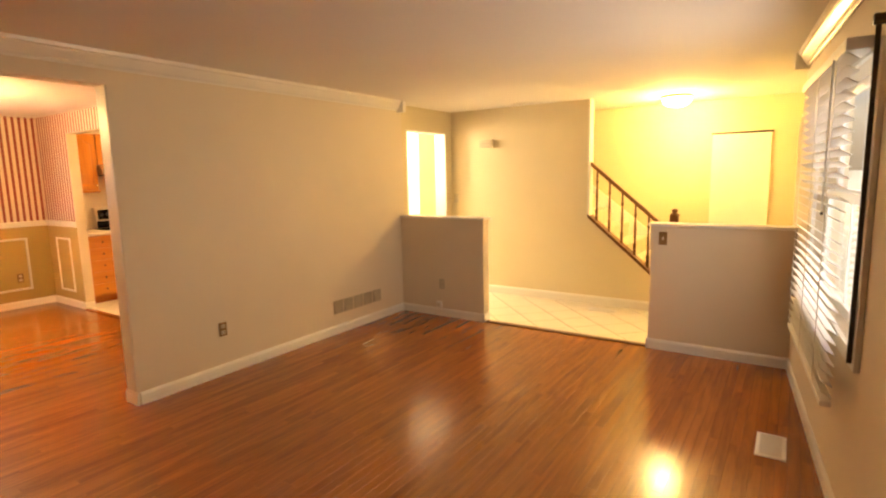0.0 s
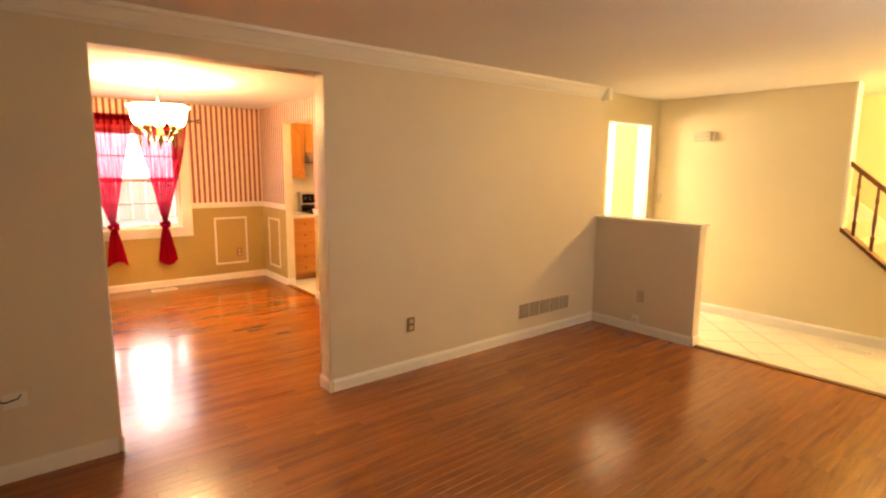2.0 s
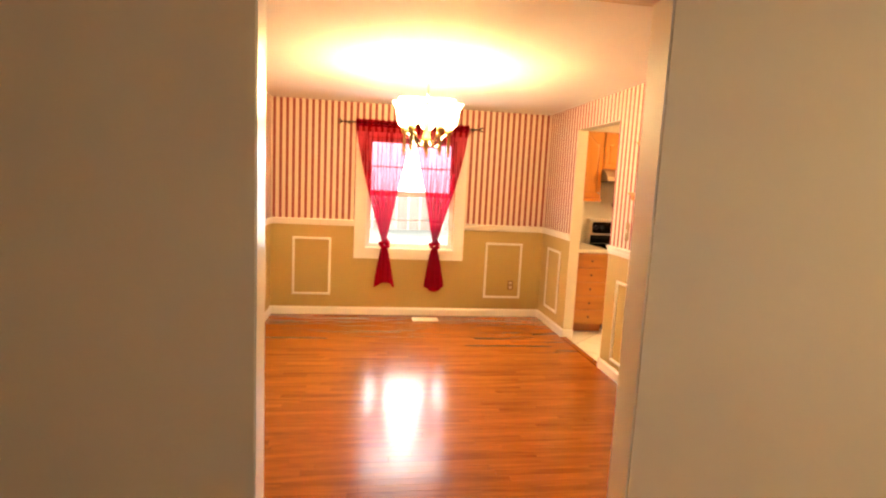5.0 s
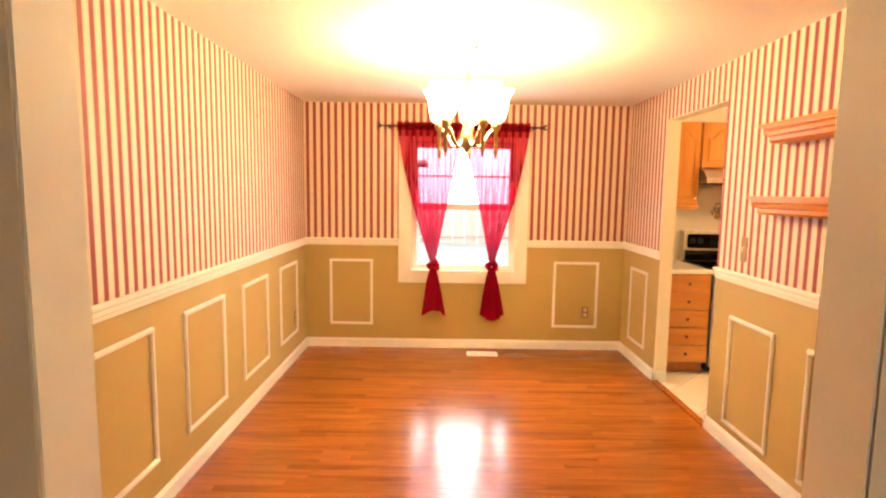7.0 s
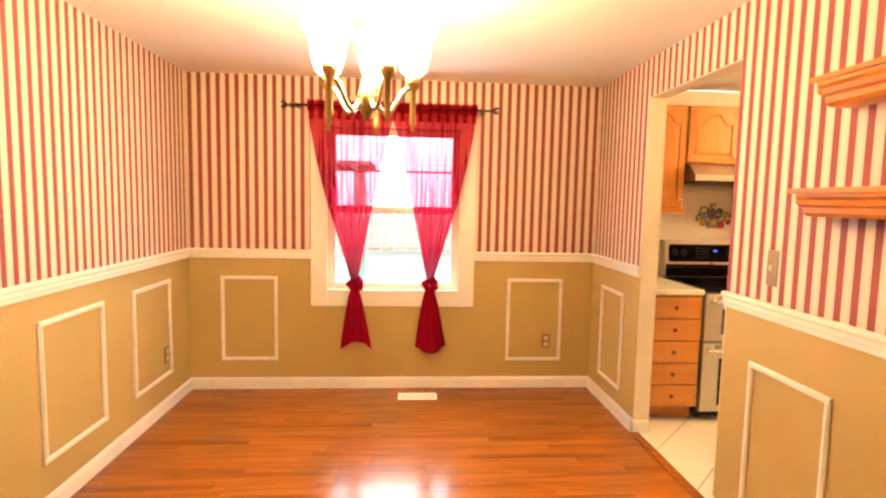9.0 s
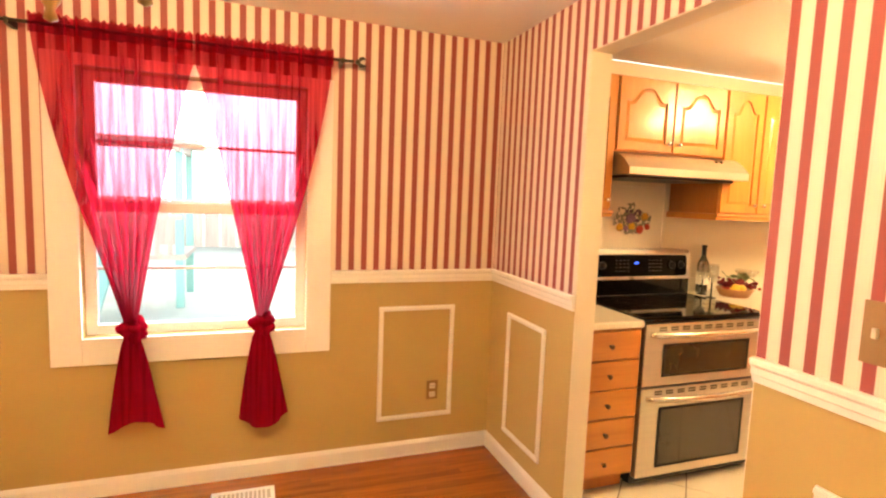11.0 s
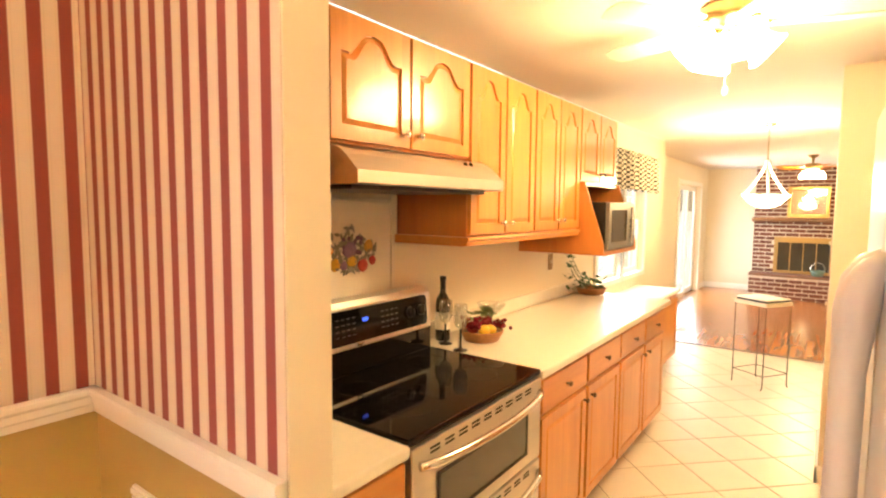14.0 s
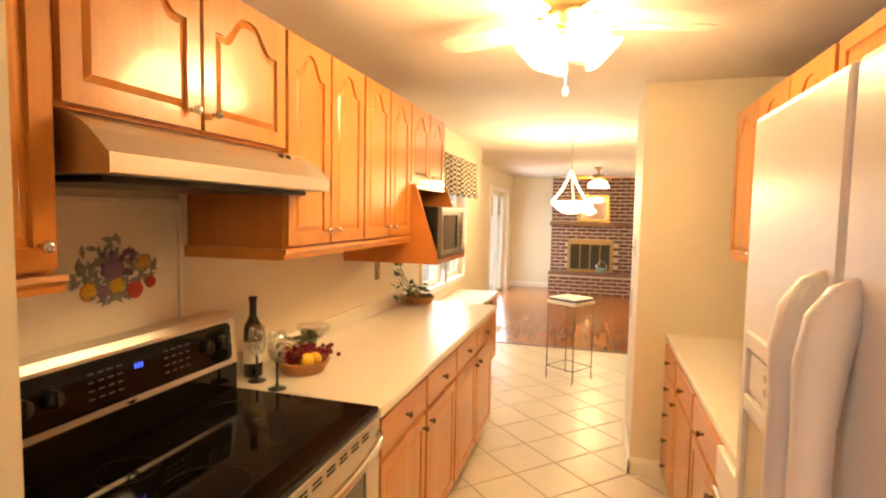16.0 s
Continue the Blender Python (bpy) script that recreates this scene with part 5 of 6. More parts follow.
# microwave
LIFT, STRETCH = 0.045, 1.0
M_DARKSTEEL = mat("dark_silver_plastic", (0.20, 0.18, 0.15), 0.35, 0.4, vary=0.06)
mw = thing("microwave", (-7.5, 5.66, 1.295), "compact black microwave with a silver door on its shelf", "microwave")
mw.delta_location = (-0.02, 0.09, 0.068)
part("body", one(-7.80, -7.335, 5.40, 5.93, 1.300, 1.60, 0.008), M_BLACK, mw)
dr = part("door", one(-7.335, -7.31, 5.405, 5.80, 1.305, 1.595, 0.006), M_DARKSTEEL, mw, "dark silver door")
part("door_window", one(-7.31, -7.307, 5.45, 5.74, 1.35, 1.55), M_OVENGLASS, dr)
part("handle", tube([(-7.29, 5.785, 1.33), (-7.285, 5.785, 1.45), (-7.29, 5.785, 1.57)], 0.008), M_NICKEL, dr)
cp = part("control_panel", one(-7.335, -7.312, 5.805, 5.925, 1.305, 1.595, 0.005), M_DARKSTEEL, mw)
for r in range(4):
    for k in range(3):
        part("key", one(-7.312, -7.309, 5.82 + k * 0.033, 5.845 + k * 0.033, 1.36 + r * 0.035, 1.385 + r * 0.035), M_BLACK, cp)

LIFT = 0.051
# bottle, glasses, basket with fruit, compote
bt = thing("wine_bottle", (-7.83, 4.47, 0.893), "dark green wine bottle with a pale label on the counter", "bottle")
M_BOTTLE = mat("dark_bottle_glass", (0.012, 0.014, 0.008), 0.08, vary=0.1, bump=0, coat=0.5)
part("body", lathe([(0.0, 0.002), (0.036, 0.002), (0.038, 0.01), (0.038, 0.19), (0.034, 0.215), (0.018, 0.245), (0.014, 0.26), (0.014, 0.315), (0.016, 0.318), (0.016, 0.33), (0.0, 0.332)], (-7.83, 4.47, 0.893), 24), M_BOTTLE, bt, "", True)
part("label", lathe([(0.0385, 0.06), (0.0385, 0.15)], (-7.83, 4.47, 0.893), 24, closed=False), mat("pale_label_paper", (0.72, 0.68, 0.60), 0.6), bt, "pale paper label", True)
part("foil", lathe([(0.0148, 0.265), (0.0148, 0.313), (0.0168, 0.316), (0.0168, 0.332), (0.0, 0.3335)], (-7.83, 4.47, 0.893), 20, closed=False), M_BLACK, bt, "black foil cap", True)
for x, y in ((-7.772, 4.415), (-7.642, 4.36)):
    g = thing("wine_glass", (x, y, 0.893), "clear wine glass with a black stem and foot", "wine glass", "wine glasses")
    part("bowl", lathe([(0.004, 0.10), (0.025, 0.115), (0.036, 0.145), (0.037, 0.175), (0.031, 0.225), (0.0298, 0.225), (0.0355, 0.175), (0.0345, 0.146), (0.024, 0.118), (0.0, 0.106)], (x, y, 0.893), 24, closed=False), M_CLEAR, g, "clear glass bowl", True)
    part("stem", lathe([(0.0, 0.002), (0.035, 0.002), (0.034, 0.006), (0.008, 0.012), (0.005, 0.03), (0.005, 0.095), (0.008, 0.102), (0.0, 0.104)], (x, y, 0.893), 20), M_BLACK, g, "black stem and foot", True)
BX, BYY = -7.675, 4.60
bk = thing("wicker_basket", (BX, BYY, 0.893), "shallow woven wicker fruit basket on the counter", "basket")
for k in range(5):
    r = 0.085 + 0.006 * k
    part("weave_band", tube([(BX + (r + 0.003 * math.sin(i * math.pi + k * math.pi)) * math.cos(i * 2 * math.pi / 48), BYY + (r + 0.003 * math.sin(i * math.pi + k * math.pi)) * math.sin(i * 2 * math.pi / 48), 0.90 + 0.011 * k) for i in range(49)], 0.006, 6), M_WICKER, bk)
part("bottom", lathe([(0.0, 0.001), (0.085, 0.001), (0.085, 0.008), (0.0, 0.008)], (BX, BYY, 0.893), 24, closed=False), M_WICKER, bk)
M_GRAPE = mat("dark_red_grape", (0.16, 0.012, 0.018), 0.25, vary=0.3, random_each=0.4)
M_LEMON = mat("yellow_lemon", (0.70, 0.42, 0.03), 0.45, vary=0.1)
M_APPLE = mat("red_apple", (0.40, 0.03, 0.02), 0.3, scale=40, vary=0.3)
def fruit_thing(name, at, r, m, label, squash=(1, 1, 1)):
    t = part(name, ball((at[0], at[1], at[2] + LIFT), r, None, squash), m, None, "", True)
    return tagged(t, label, "fruit", "fruit in the basket")
fruit_thing("lemon", (BX + 0.045, BYY - 0.045, 0.955), 0.030, M_LEMON, "yellow lemon in the wicker basket", (1, 1.25, 1))
fruit_thing("lemon", (BX + 0.06, BYY - 0.01, 0.955), 0.028, M_LEMON, "yellow lemon in the wicker basket", (1.2, 1, 1))
fruit_thing("apple", (BX + 0.01, BYY + 0.05, 0.955), 0.036, M_APPLE, "red apple in the wicker basket")
fruit_thing("apple", (BX - 0.04, BYY - 0.02, 0.955), 0.036, M_APPLE, "red apple in the wicker basket")
random.seed(9)
for cx, cy in ((BX + 0.05, BYY + 0.04), (BX - 0.02, BYY - 0.06), (BX + 0.0, BYY + 0.0)):
    bm = bmesh.new()
    for i in range(42):
        ball((cx + random.gauss(0, 0.028), cy + random.gauss(0, 0.028), 0.965 + LIFT + abs(random.gauss(0, 0.018))), 0.010, bm)
    tagged(part("grape_bunch", bm, M_GRAPE, None, "", True), "dark red grapes heaped in the basket", "fruit", "fruit in the basket", "stuff")


def leaf_spray(name, centre, n, spread, size, m, label, category, up=0.3):
    bm = bmesh.new()
    for i in range(n):
        a, h = random.uniform(0, 6.28), random.random()
        c = Vector(centre) + Vector((math.cos(a) * spread[0] * math.sqrt(random.random()), math.sin(a) * spread[1] * math.sqrt(random.random()), spread[2] * h))
        d = Vector((random.uniform(-1, 1), random.uniform(-1, 1), random.uniform(-0.3, 1))).normalized()
        s = d.cross(Vector((0, 0, 1)) + Vector((0.1, 0.2, 0))).normalized()
        z = size * random.uniform(0.6, 1.2)
        nn = d.cross(s)
        p = [c, c + d * z * 0.35 + s * z * 0.42, c + d * z * 0.7 + s * z * 0.25, c + d * z + nn * z * 0.15, c + d * z * 0.7 - s * z * 0.25, c + d * z * 0.35 - s * z * 0.42]
        vs = [bm.verts.new(q) for q in p]
        bm.faces.new((vs[0], vs[1], vs[2], vs[3]))
        bm.faces.new((vs[0], vs[3], vs[4], vs[5]))
    return bm


gl = tagged(part("grape_leaves", leaf_spray("", (BX - 0.06, BYY + 0.08, 0.955 + LIFT), 22, (0.05, 0.10, 0.06), 0.075, M_GRAPELEAF, "", ""), M_GRAPELEAF), "muted green artificial grape leaves behind the basket", "leaves")
cm = thing("glass_compote", (-7.69, 4.715, 0.893), "clear cut-glass compote dish on a stem", "glass dish")
part("dish", lathe([(0.0, 0.002), (0.045, 0.002), (0.042, 0.008), (0.012, 0.02), (0.010, 0.10), (0.016, 0.115), (0.05, 0.13), (0.075, 0.16), (0.078, 0.175), (0.074, 0.174), (0.048, 0.137), (0.0, 0.124)], (-7.69, 4.715, 0.893), 28, None, 0.03, 12, False), M_CLEAR, cm, "", True)
# ivy in a low tray by the window
iv = thing("ivy_plant", (-7.80, 6.42, 0.893), "trailing green ivy in a low wicker tray by the window", "plant")
part("tray", lathe([(0.0, 0.002), (0.10, 0.002), (0.12, 0.05), (0.112, 0.05), (0.095, 0.012), (0.0, 0.012)], (-7.77, 6.40, 0.893), 24, closed=False), M_WICKER, iv)
part("foliage", leaf_spray("", (-7.77, 6.40, 0.93), 60, (0.10, 0.14, 0.10), 0.055, M_LEAF, "", ""), M_LEAF, iv)
part("climbing_vine", leaf_spray("", (-7.86, 6.20, 0.93), 40, (0.03, 0.05, 0.34), 0.05, M_LEAF, "", ""), M_LEAF, iv)
for k in range(3):
    part("stem", tube([(-7.79, 6.38, 0.93), (-7.85, 6.27, 1.02 + 0.05 * k), (-7.86, 6.20 - 0.02 * k, 1.10 + 0.07 * k)], 0.003, 5), M_LEAF, iv)

LIFT = 0.0
# valance over the kitchen window: black and cream check
M_CHECK = mat("black_cream_check_cloth", (0.72, 0.65, 0.50), 0.8, vary=0.05)
n_, l_ = M_CHECK.node_tree.nodes, M_CHECK.node_tree.links
ckn, tcn = n_.new("ShaderNodeTexChecker"), n_.new("ShaderNodeTexCoord")
mpn = n_.new("ShaderNodeMapping")
mpn.inputs["Scale"].default_value = (0, 1, 1)
mpn.inputs["Location"].default_value = (0.3, 0, 0)
l_.new(tcn.outputs["Object"], mpn.inputs[0])
l_.new(mpn.outputs[0], ckn.inputs["Vector"])
ckn.inputs["Scale"].default_value = 44
ckn.inputs["Color1"].default_value, ckn.inputs["Color2"].default_value = (0.04, 0.035, 0.03, 1), (0.72, 0.65, 0.50, 1)
l_.new(ckn.outputs[0], n_["Principled BSDF"].inputs["Base Color"])
va = thing("window_valance", (DX + 0.1, 7.55, 2.1), "gathered black and cream checked valance over the window", "valance")
bm = bmesh.new()
rows = []
for j in range(8):
    v = j / 7
    rows.append([bm.verts.new((DX + 0.11 + (0.012 + 0.02 * v) * math.sin(i * 0.8) + 0.01 * math.sin(i * 0.31), 6.72 + 1.68 * i / 110, 2.17 - 0.36 * v + 0.02 * v * math.sin(i * 0.4))) for i in range(111)])
for a, b in zip(rows, rows[1:]):
    for i in range(110):
        bm.faces.new((a[i], a[i + 1], b[i + 1], b[i]))
part("cloth", bm, M_CHECK, va, "", True)
part("rod", tube([(DX + 0.10, 6.70, 2.15), (DX + 0.10, 8.43, 2.15)], 0.008), M_BRONZE, va)

for y in (6.71, 8.42):
    part("bracket", one(DX, DX + 0.105, y - 0.006, y + 0.006, 2.14, 2.16, 0.002), M_BRONZE, va)

# refrigerator
STRETCH = 1.03
FXF, FY0, FY1, FH = -6.175, 3.06, 3.885, 1.79
fr = thing("refrigerator", (-5.9, (FY0 + FY1) / 2, 0), "white side-by-side refrigerator with an ice dispenser", "refrigerator")
part("cabinet", one(FXF + 0.075, -5.46, FY0, FY1, 0.03, FH - 0.01, 0.008), M_WHITE, fr)
part("kick_grille", one(FXF + 0.06, FXF + 0.075, FY0 + 0.02, FY1 - 0.02, 0.03, 0.10), M_CREAMPLASTIC, fr)
SEAM = 3.44
for a, b in ((FY0, SEAM - 0.004), (SEAM + 0.004, FY1)):
    dd = part("door", one(FXF, FXF + 0.07, a, b, 0.11, FH, 0.012), M_WHITE, fr, "white textured door")
    s = 1 if a > 3.3 else -1
    hy = SEAM + s * 0.05
    path = [(FXF + 0.006, hy, 1.515), (FXF - 0.010, hy, 1.498), (FXF - 0.024, hy, 1.465), (FXF - 0.033, hy, 1.41), (FXF - 0.036, hy, 1.33), (FXF - 0.036, hy, 0.80), (FXF - 0.033, hy, 0.68), (FXF - 0.018, hy, 0.60), (FXF + 0.004, hy, 0.55)]
    part("handle", tube(path, [0.010, 0.022, 0.030, 0.030, 0.024, 0.024, 0.030, 0.024, 0.012], 14), M_WHITE, dd, "thick white curved handle", True)
    if s > 0:
        dsp = part("ice_dispenser", boxes((FXF - 0.012, FXF, 3.61, 3.63, 0.90, 1.37), (FXF - 0.012, FXF, 3.80, 3.82, 0.90, 1.37), (FXF - 0.012, FXF, 3.63, 3.80, 1.34, 1.37), (FXF - 0.012, FXF, 3.63, 3.80, 1.22, 1.25), (FXF - 0.012, FXF, 3.63, 3.80, 0.90, 0.93), bevel=0.003), M_WHITE, dd, "white dispenser surround")
        part("recess", one(FXF - 0.003, FXF, 3.63, 3.80, 0.93, 1.22), M_CREAMPLASTIC, dsp)
        part("keypad", one(FXF - 0.006, FXF, 3.64, 3.79, 1.26, 1.33, 0.002), M_WHITE, dsp)
        for kz in (1.28, 1.305):
            part("key", one(FXF - 0.009, FXF - 0.006, 3.66, 3.69, kz, kz + 0.012), M_VENT, dsp)
LIFT, STRETCH = 0.025, 1.0
# counter beyond the refrigerator, with drawers and dishwasher
EX = -6.035
counter_slab("countertop", EX - 0.02, KE, 3.90, PY0 - 0.003, 0.893, "cream laminate countertop beside the refrigerator")
LIFT, STRETCH = 0.0, 1.025
base_unit(5.62, 6.07, "drawers", "honey maple stack of drawers by the wall stub", EX, KE, 0.855, -1, "east base cabinets")
base_unit(5.10, 5.61, 1, "honey maple base cabinet with a drawer over a door", EX, KE, 0.855, -1, "east base cabinets")
base_unit(4.58, 5.09, -1, "honey maple base cabinet with a drawer over a door", EX, KE, 0.855, -1, "east base cabinets")
dw = thing("dishwasher", (-5.8, 4.27, 0), "white dishwasher under the counter with a bar handle", "dishwasher")
part("tub", one(EX + 0.02, KE, 4.05, 4.57, 0.10, 0.85), M_WHITE, dw)
ddw = part("door", one(EX - 0.02, EX + 0.02, 4.055, 4.565, 0.12, 0.72, 0.006), M_WHITE, dw)
pnl = part("control_panel", one(EX - 0.03, EX + 0.02, 4.055, 4.565, 0.725, 0.85, 0.006), M_WHITE, dw)
part("handle", tube([(EX - 0.055, 4.10, 0.75), (EX - 0.055, 4.45, 0.75)], 0.010), M_NICKEL, pnl)
part("kick_plate", one(EX + 0.05, KE, 4.055, 4.565, 0.004, 0.10), M_BLACK, dw)
LIFT, STRETCH = 0.045, 1.0
ue = thing("upper_cabinet", (KE, 5.4, 1.44), "honey maple wall cabinet over the east counter", "cabinet")
part("body", one(-5.77, KE, 4.58, 5.82, 1.365, ZT - 0.045, 0.003), M_MAPLE_D, ue)
for i in range(3):
    arch_door(4.59 + i * 0.41, 4.99 + i * 0.41, 1.375, ZT - 0.055, -5.77, ue, 1 if i % 2 else -1, -1)

of = thing("upper_cabinet", (KE, 3.8, 1.88), "honey maple wall cabinet over the refrigerator", "cabinet")
part("body", one(-5.77, KE, 3.05, 4.575, 1.88, ZT - 0.045, 0.003), M_MAPLE_D, of)
for i in range(3):
    arch_door(3.06 + i * 0.505, 3.555 + i * 0.505, 1.89, ZT - 0.055, -5.77, of, 1 if i % 2 else -1, -1, False)

LIFT, STRETCH = 0.0, 1.0
# ceiling fan with four lit bells
FC = (-6.62, 4.72)
fan = thing("ceiling_fan", (*FC, CE), "white ceiling fan with four lit frosted bell shades", "ceiling fan")
part("canopy", lathe([(0.09, 0), (0.11, -0.02), (0.115, -0.06), (0.10, -0.085), (0.06, -0.10), (0.0, -0.105)], (*FC, CE), 24, closed=False), M_BRASS, fan, "", True)
for i in range(5):
    a = radians(18 + 72 * i)
    bm = bmesh.new()
    pr = [(0.15, -0.05), (0.20, -0.062), (0.50, -0.07), (0.545, -0.055), (0.56, 0.0), (0.545, 0.055), (0.50, 0.07), (0.20, 0.062), (0.15, 0.05)]
    prism(pr, 2, -0.003, 0.003, bm)
    bmesh.ops.transform(bm, matrix=Matrix.Translation((*FC, CE - 0.085)) @ Matrix.Rotation(a, 4, "Z") @ Matrix.Rotation(radians(10), 4, "X"), verts=bm.verts)
    bd = part("blade", bm, M_WHITE, fan, "white blade")
    part("blade_iron", tube([(FC[0] + 0.09 * math.cos(a), FC[1] + 0.09 * math.sin(a), CE - 0.08), (FC[0] + 0.19 * math.cos(a), FC[1] + 0.19 * math.sin(a), CE - 0.085)], 0.012, 6), M_BRASS, bd)
for i in range(4):
    a = radians(30 + 90 * i)
    d = Vector((math.cos(a), math.sin(a), 0))
    o = Vector((*FC, CE - 0.105))
    ar = part("light_arm", tube([o, o + d * 0.06 + Vector((0, 0, -0.01))], 0.012, 8), M_BRASS, fan)
    bm = lathe([(0.025, 0.0), (0.045, 0.03), (0.055, 0.07), (0.07, 0.11), (0.085, 0.125)], (0, 0, 0), 20, None, 0.10, 4, False)
    tilt = Vector((0, 0, 1)).rotation_difference((d * 0.8 + Vector((0, 0, -0.65))).normalized()).to_matrix().to_4x4()
    bmesh.ops.transform(bm, matrix=Matrix.Translation(o + d * 0.06) @ tilt, verts=bm.verts)
    part("shade", bm, M_SHADE, ar, "lit frosted bell glass", True)
part("pull_chain", tube([(*FC, CE - 0.10), (FC[0], FC[1] + 0.01, CE - 0.325)], 0.002, 6), M_NICKEL, fan)
part("chain_knob", ball((FC[0], FC[1] + 0.01, CE - 0.335), 0.012, None, (1, 1, 1.8)), M_WHITE, fan, "", True)
for a in (30, 120, 210, 300):
    lamp("fan_bulb", (FC[0] + 0.21 * math.cos(radians(a)), FC[1] + 0.21 * math.sin(radians(a)), CE - 0.255), 6.5, WARM, 0.06)

# bowl pendant in the nook
NC = (-6.755, 8.18)
pn = thing("bowl_pendant", (*NC, CE), "hanging lit glass bowl pendant with curved cream arms", "pendant light")
part("canopy", lathe([(0.06, 0), (0.055, -0.02), (0.01, -0.03)], (*NC, CE), 20), M_NICKEL, pn, "", True)
part("stem", tube([(*NC, CE - 0.02), (*NC, 2.08)], 0.007), M_NICKEL, pn)
for i in range(3):
    a = radians(40 + 120 * i)
    part("arm", tube(curve_points(lambda u: (NC[0] + math.cos(a) * (0.015 + 0.20 * u ** 1.6), NC[1] + math.sin(a) * (0.015 + 0.20 * u ** 1.6), 2.10 - 0.335 * u), 10), 0.012, 8), M_WHITE, pn, "", True)
part("bowl", lathe([(0.0, -0.12), (0.06, -0.112), (0.13, -0.08), (0.185, -0.02), (0.20, 0.0)], (*NC, 1.765), 28, closed=False), M_SHADE, pn, "lit frosted glass bowl", True)
lamp("pendant_bulb", (*NC, 1.885), 48, WARM, 0.08)

STRETCH = 1.04
# plant-stand table with wire legs
tb = thing("tall_side_table", (-6.705, 7.92, 0), "tall square table on thin bent wire legs", "side table")
C = Vector((-6.705, 7.92))
cor = [C + Vector((0.235 * math.cos(a), 0.235 * math.sin(a))) for a in [radians(12 + 90 * k) for k in range(4)]]
part("tabletop", prism([(p.x, p.y) for p in cor], 2, 0.735, 0.765), mat("cream_table_top", (0.62, 0.52, 0.36), 0.5), tb)
inner = [C + (p - C) * 0.93 for p in cor]
for k in range(4):
    p, q = inner[k], inner[(k + 1) % 4]
    part("leg", tube([(p.x, p.y, 0.735), (p.x, p.y, 0.03), (p.x + 0.01 * math.cos(k), p.y + 0.01 * math.sin(k), 0.008)], 0.005, 6), M_BRONZE, tb)
    part("stretcher", tube([(p.x, p.y, 0.13), (q.x, q.y, 0.13)], 0.0035, 6), M_BRONZE, tb)
LIFT, STRETCH = 0.031, 1.0
bx = thing("flat_box", (C.x, C.y, 0.766), "flat black and cream box lying on the side table", "box")
part("box_base", prism([(p.x, p.y) for p in [C + (p - C) * 0.90 for p in cor]], 2, 0.7655, 0.785), M_BLACK, bx)
part("box_lid", prism([(p.x, p.y) for p in [C + (p - C) * 0.91 for p in cor]], 2, 0.785, 0.795), M_COUNTER, bx)

# ---- family room ----
LIFT = 0.0
fp = thing("fireplace", (-6.5, 13.9, 0), "dark red brick fireplace with a raised hearth and wooden mantel", "fireplace")
B0, B1, BF_ = -7.425, -5.70, 13.98
part("mortar_wall", boxes((B0, B1, BF_, FW, 0, CE)), M_MORTAR, fp)
part("mortar_hearth", boxes((B0, B1, 13.56, BF_, 0, 0.40)), M_MORTAR, fp)
part("mantel", one(B0 - 0.02, B1 + 0.02, BF_ - 0.16, BF_ - 0.012, 1.40, 1.478, 0.008), M_DARKWOOD, fp, "dark wooden mantel shelf")
part("hearth_slab", one(B0 - 0.005, B1 + 0.005, 13.535, BF_ - 0.012, 0.405, 0.45, 0.006), mat("brown_brick_hearth", (0.17, 0.08, 0.045), 0.8, scale=12, vary=0.3, bump=0.4), fp, "dark hearth top")
fs = part("fire_screen", boxes((-7.075, -7.015, BF_ - 0.05, BF_ - 0.012, 0.45, 1.12), (-6.215, -6.155, BF_ - 0.05, BF_ - 0.012, 0.45, 1.12), (-7.015, -6.215, BF_ - 0.05, BF_ - 0.012, 1.02, 1.12), (-7.015, -6.215, BF_ - 0.05, BF_ - 0.012, 0.45, 0.50), bevel=0.004), M_BRASS, fp, "brass fireplace surround")
for i in range(4):
    part("glass_door", one(-7.01 + i * 0.2, -6.82 + i * 0.2, BF_ - 0.04, BF_ - 0.03, 0.50, 1.02), M_OVENGLASS, fs, "dark glass fire door")
    part("door_bar", one(-7.025 + i * 0.2, -7.01 + i * 0.2, BF_ - 0.045, BF_ - 0.025, 0.50, 1.02), M_BRASS, fs)
pic = thing("framed_mirror", (-6.6, BF_ - 0.1, 1.43), "gilt framed mirror standing on the mantel", "mirror")
part("frame", boxes((-6.90, -6.84, BF_ - 0.06, BF_ - 0.015, 1.482, 2.05), (-6.32, -6.26, BF_ - 0.06, BF_ - 0.015, 1.482, 2.05), (-6.84, -6.32, BF_ - 0.06, BF_ - 0.015, 1.482, 1.55), (-6.84, -6.32, BF_ - 0.06, BF_ - 0.015, 1.98, 2.05), bevel=0.008), M_BRASS, pic)
part("mirror_glass", one(-6.84, -6.32, BF_ - 0.035, BF_ - 0.03, 1.55, 1.98), mat("mirror_silver", (0.85, 0.84, 0.80), 0.04, 1.0, vary=0.01, bump=0), pic)
pt = thing("hearth_basket", (-6.38, 13.72, 0.45), "small teal basket with a hoop handle on the hearth", "basket")
part("bowl", lathe([(0.0, 0.002), (0.08, 0.002), (0.11, 0.10), (0.10, 0.10), (0.07, 0.012), (0.0, 0.012)], (-6.38, 13.72, 0.45), 18, closed=False), mat("grey_green_metal", (0.16, 0.24, 0.18), 0.4), pt, "", True)
part("hoop_handle", tube(curve_points(lambda u: (-6.38 + 0.105 * math.cos(math.pi * u), 13.72, 0.55 + 0.14 * math.sin(math.pi * u)), 12), 0.006, 6), M_NICKEL, pt)
F2 = (-6.50, 11.9)
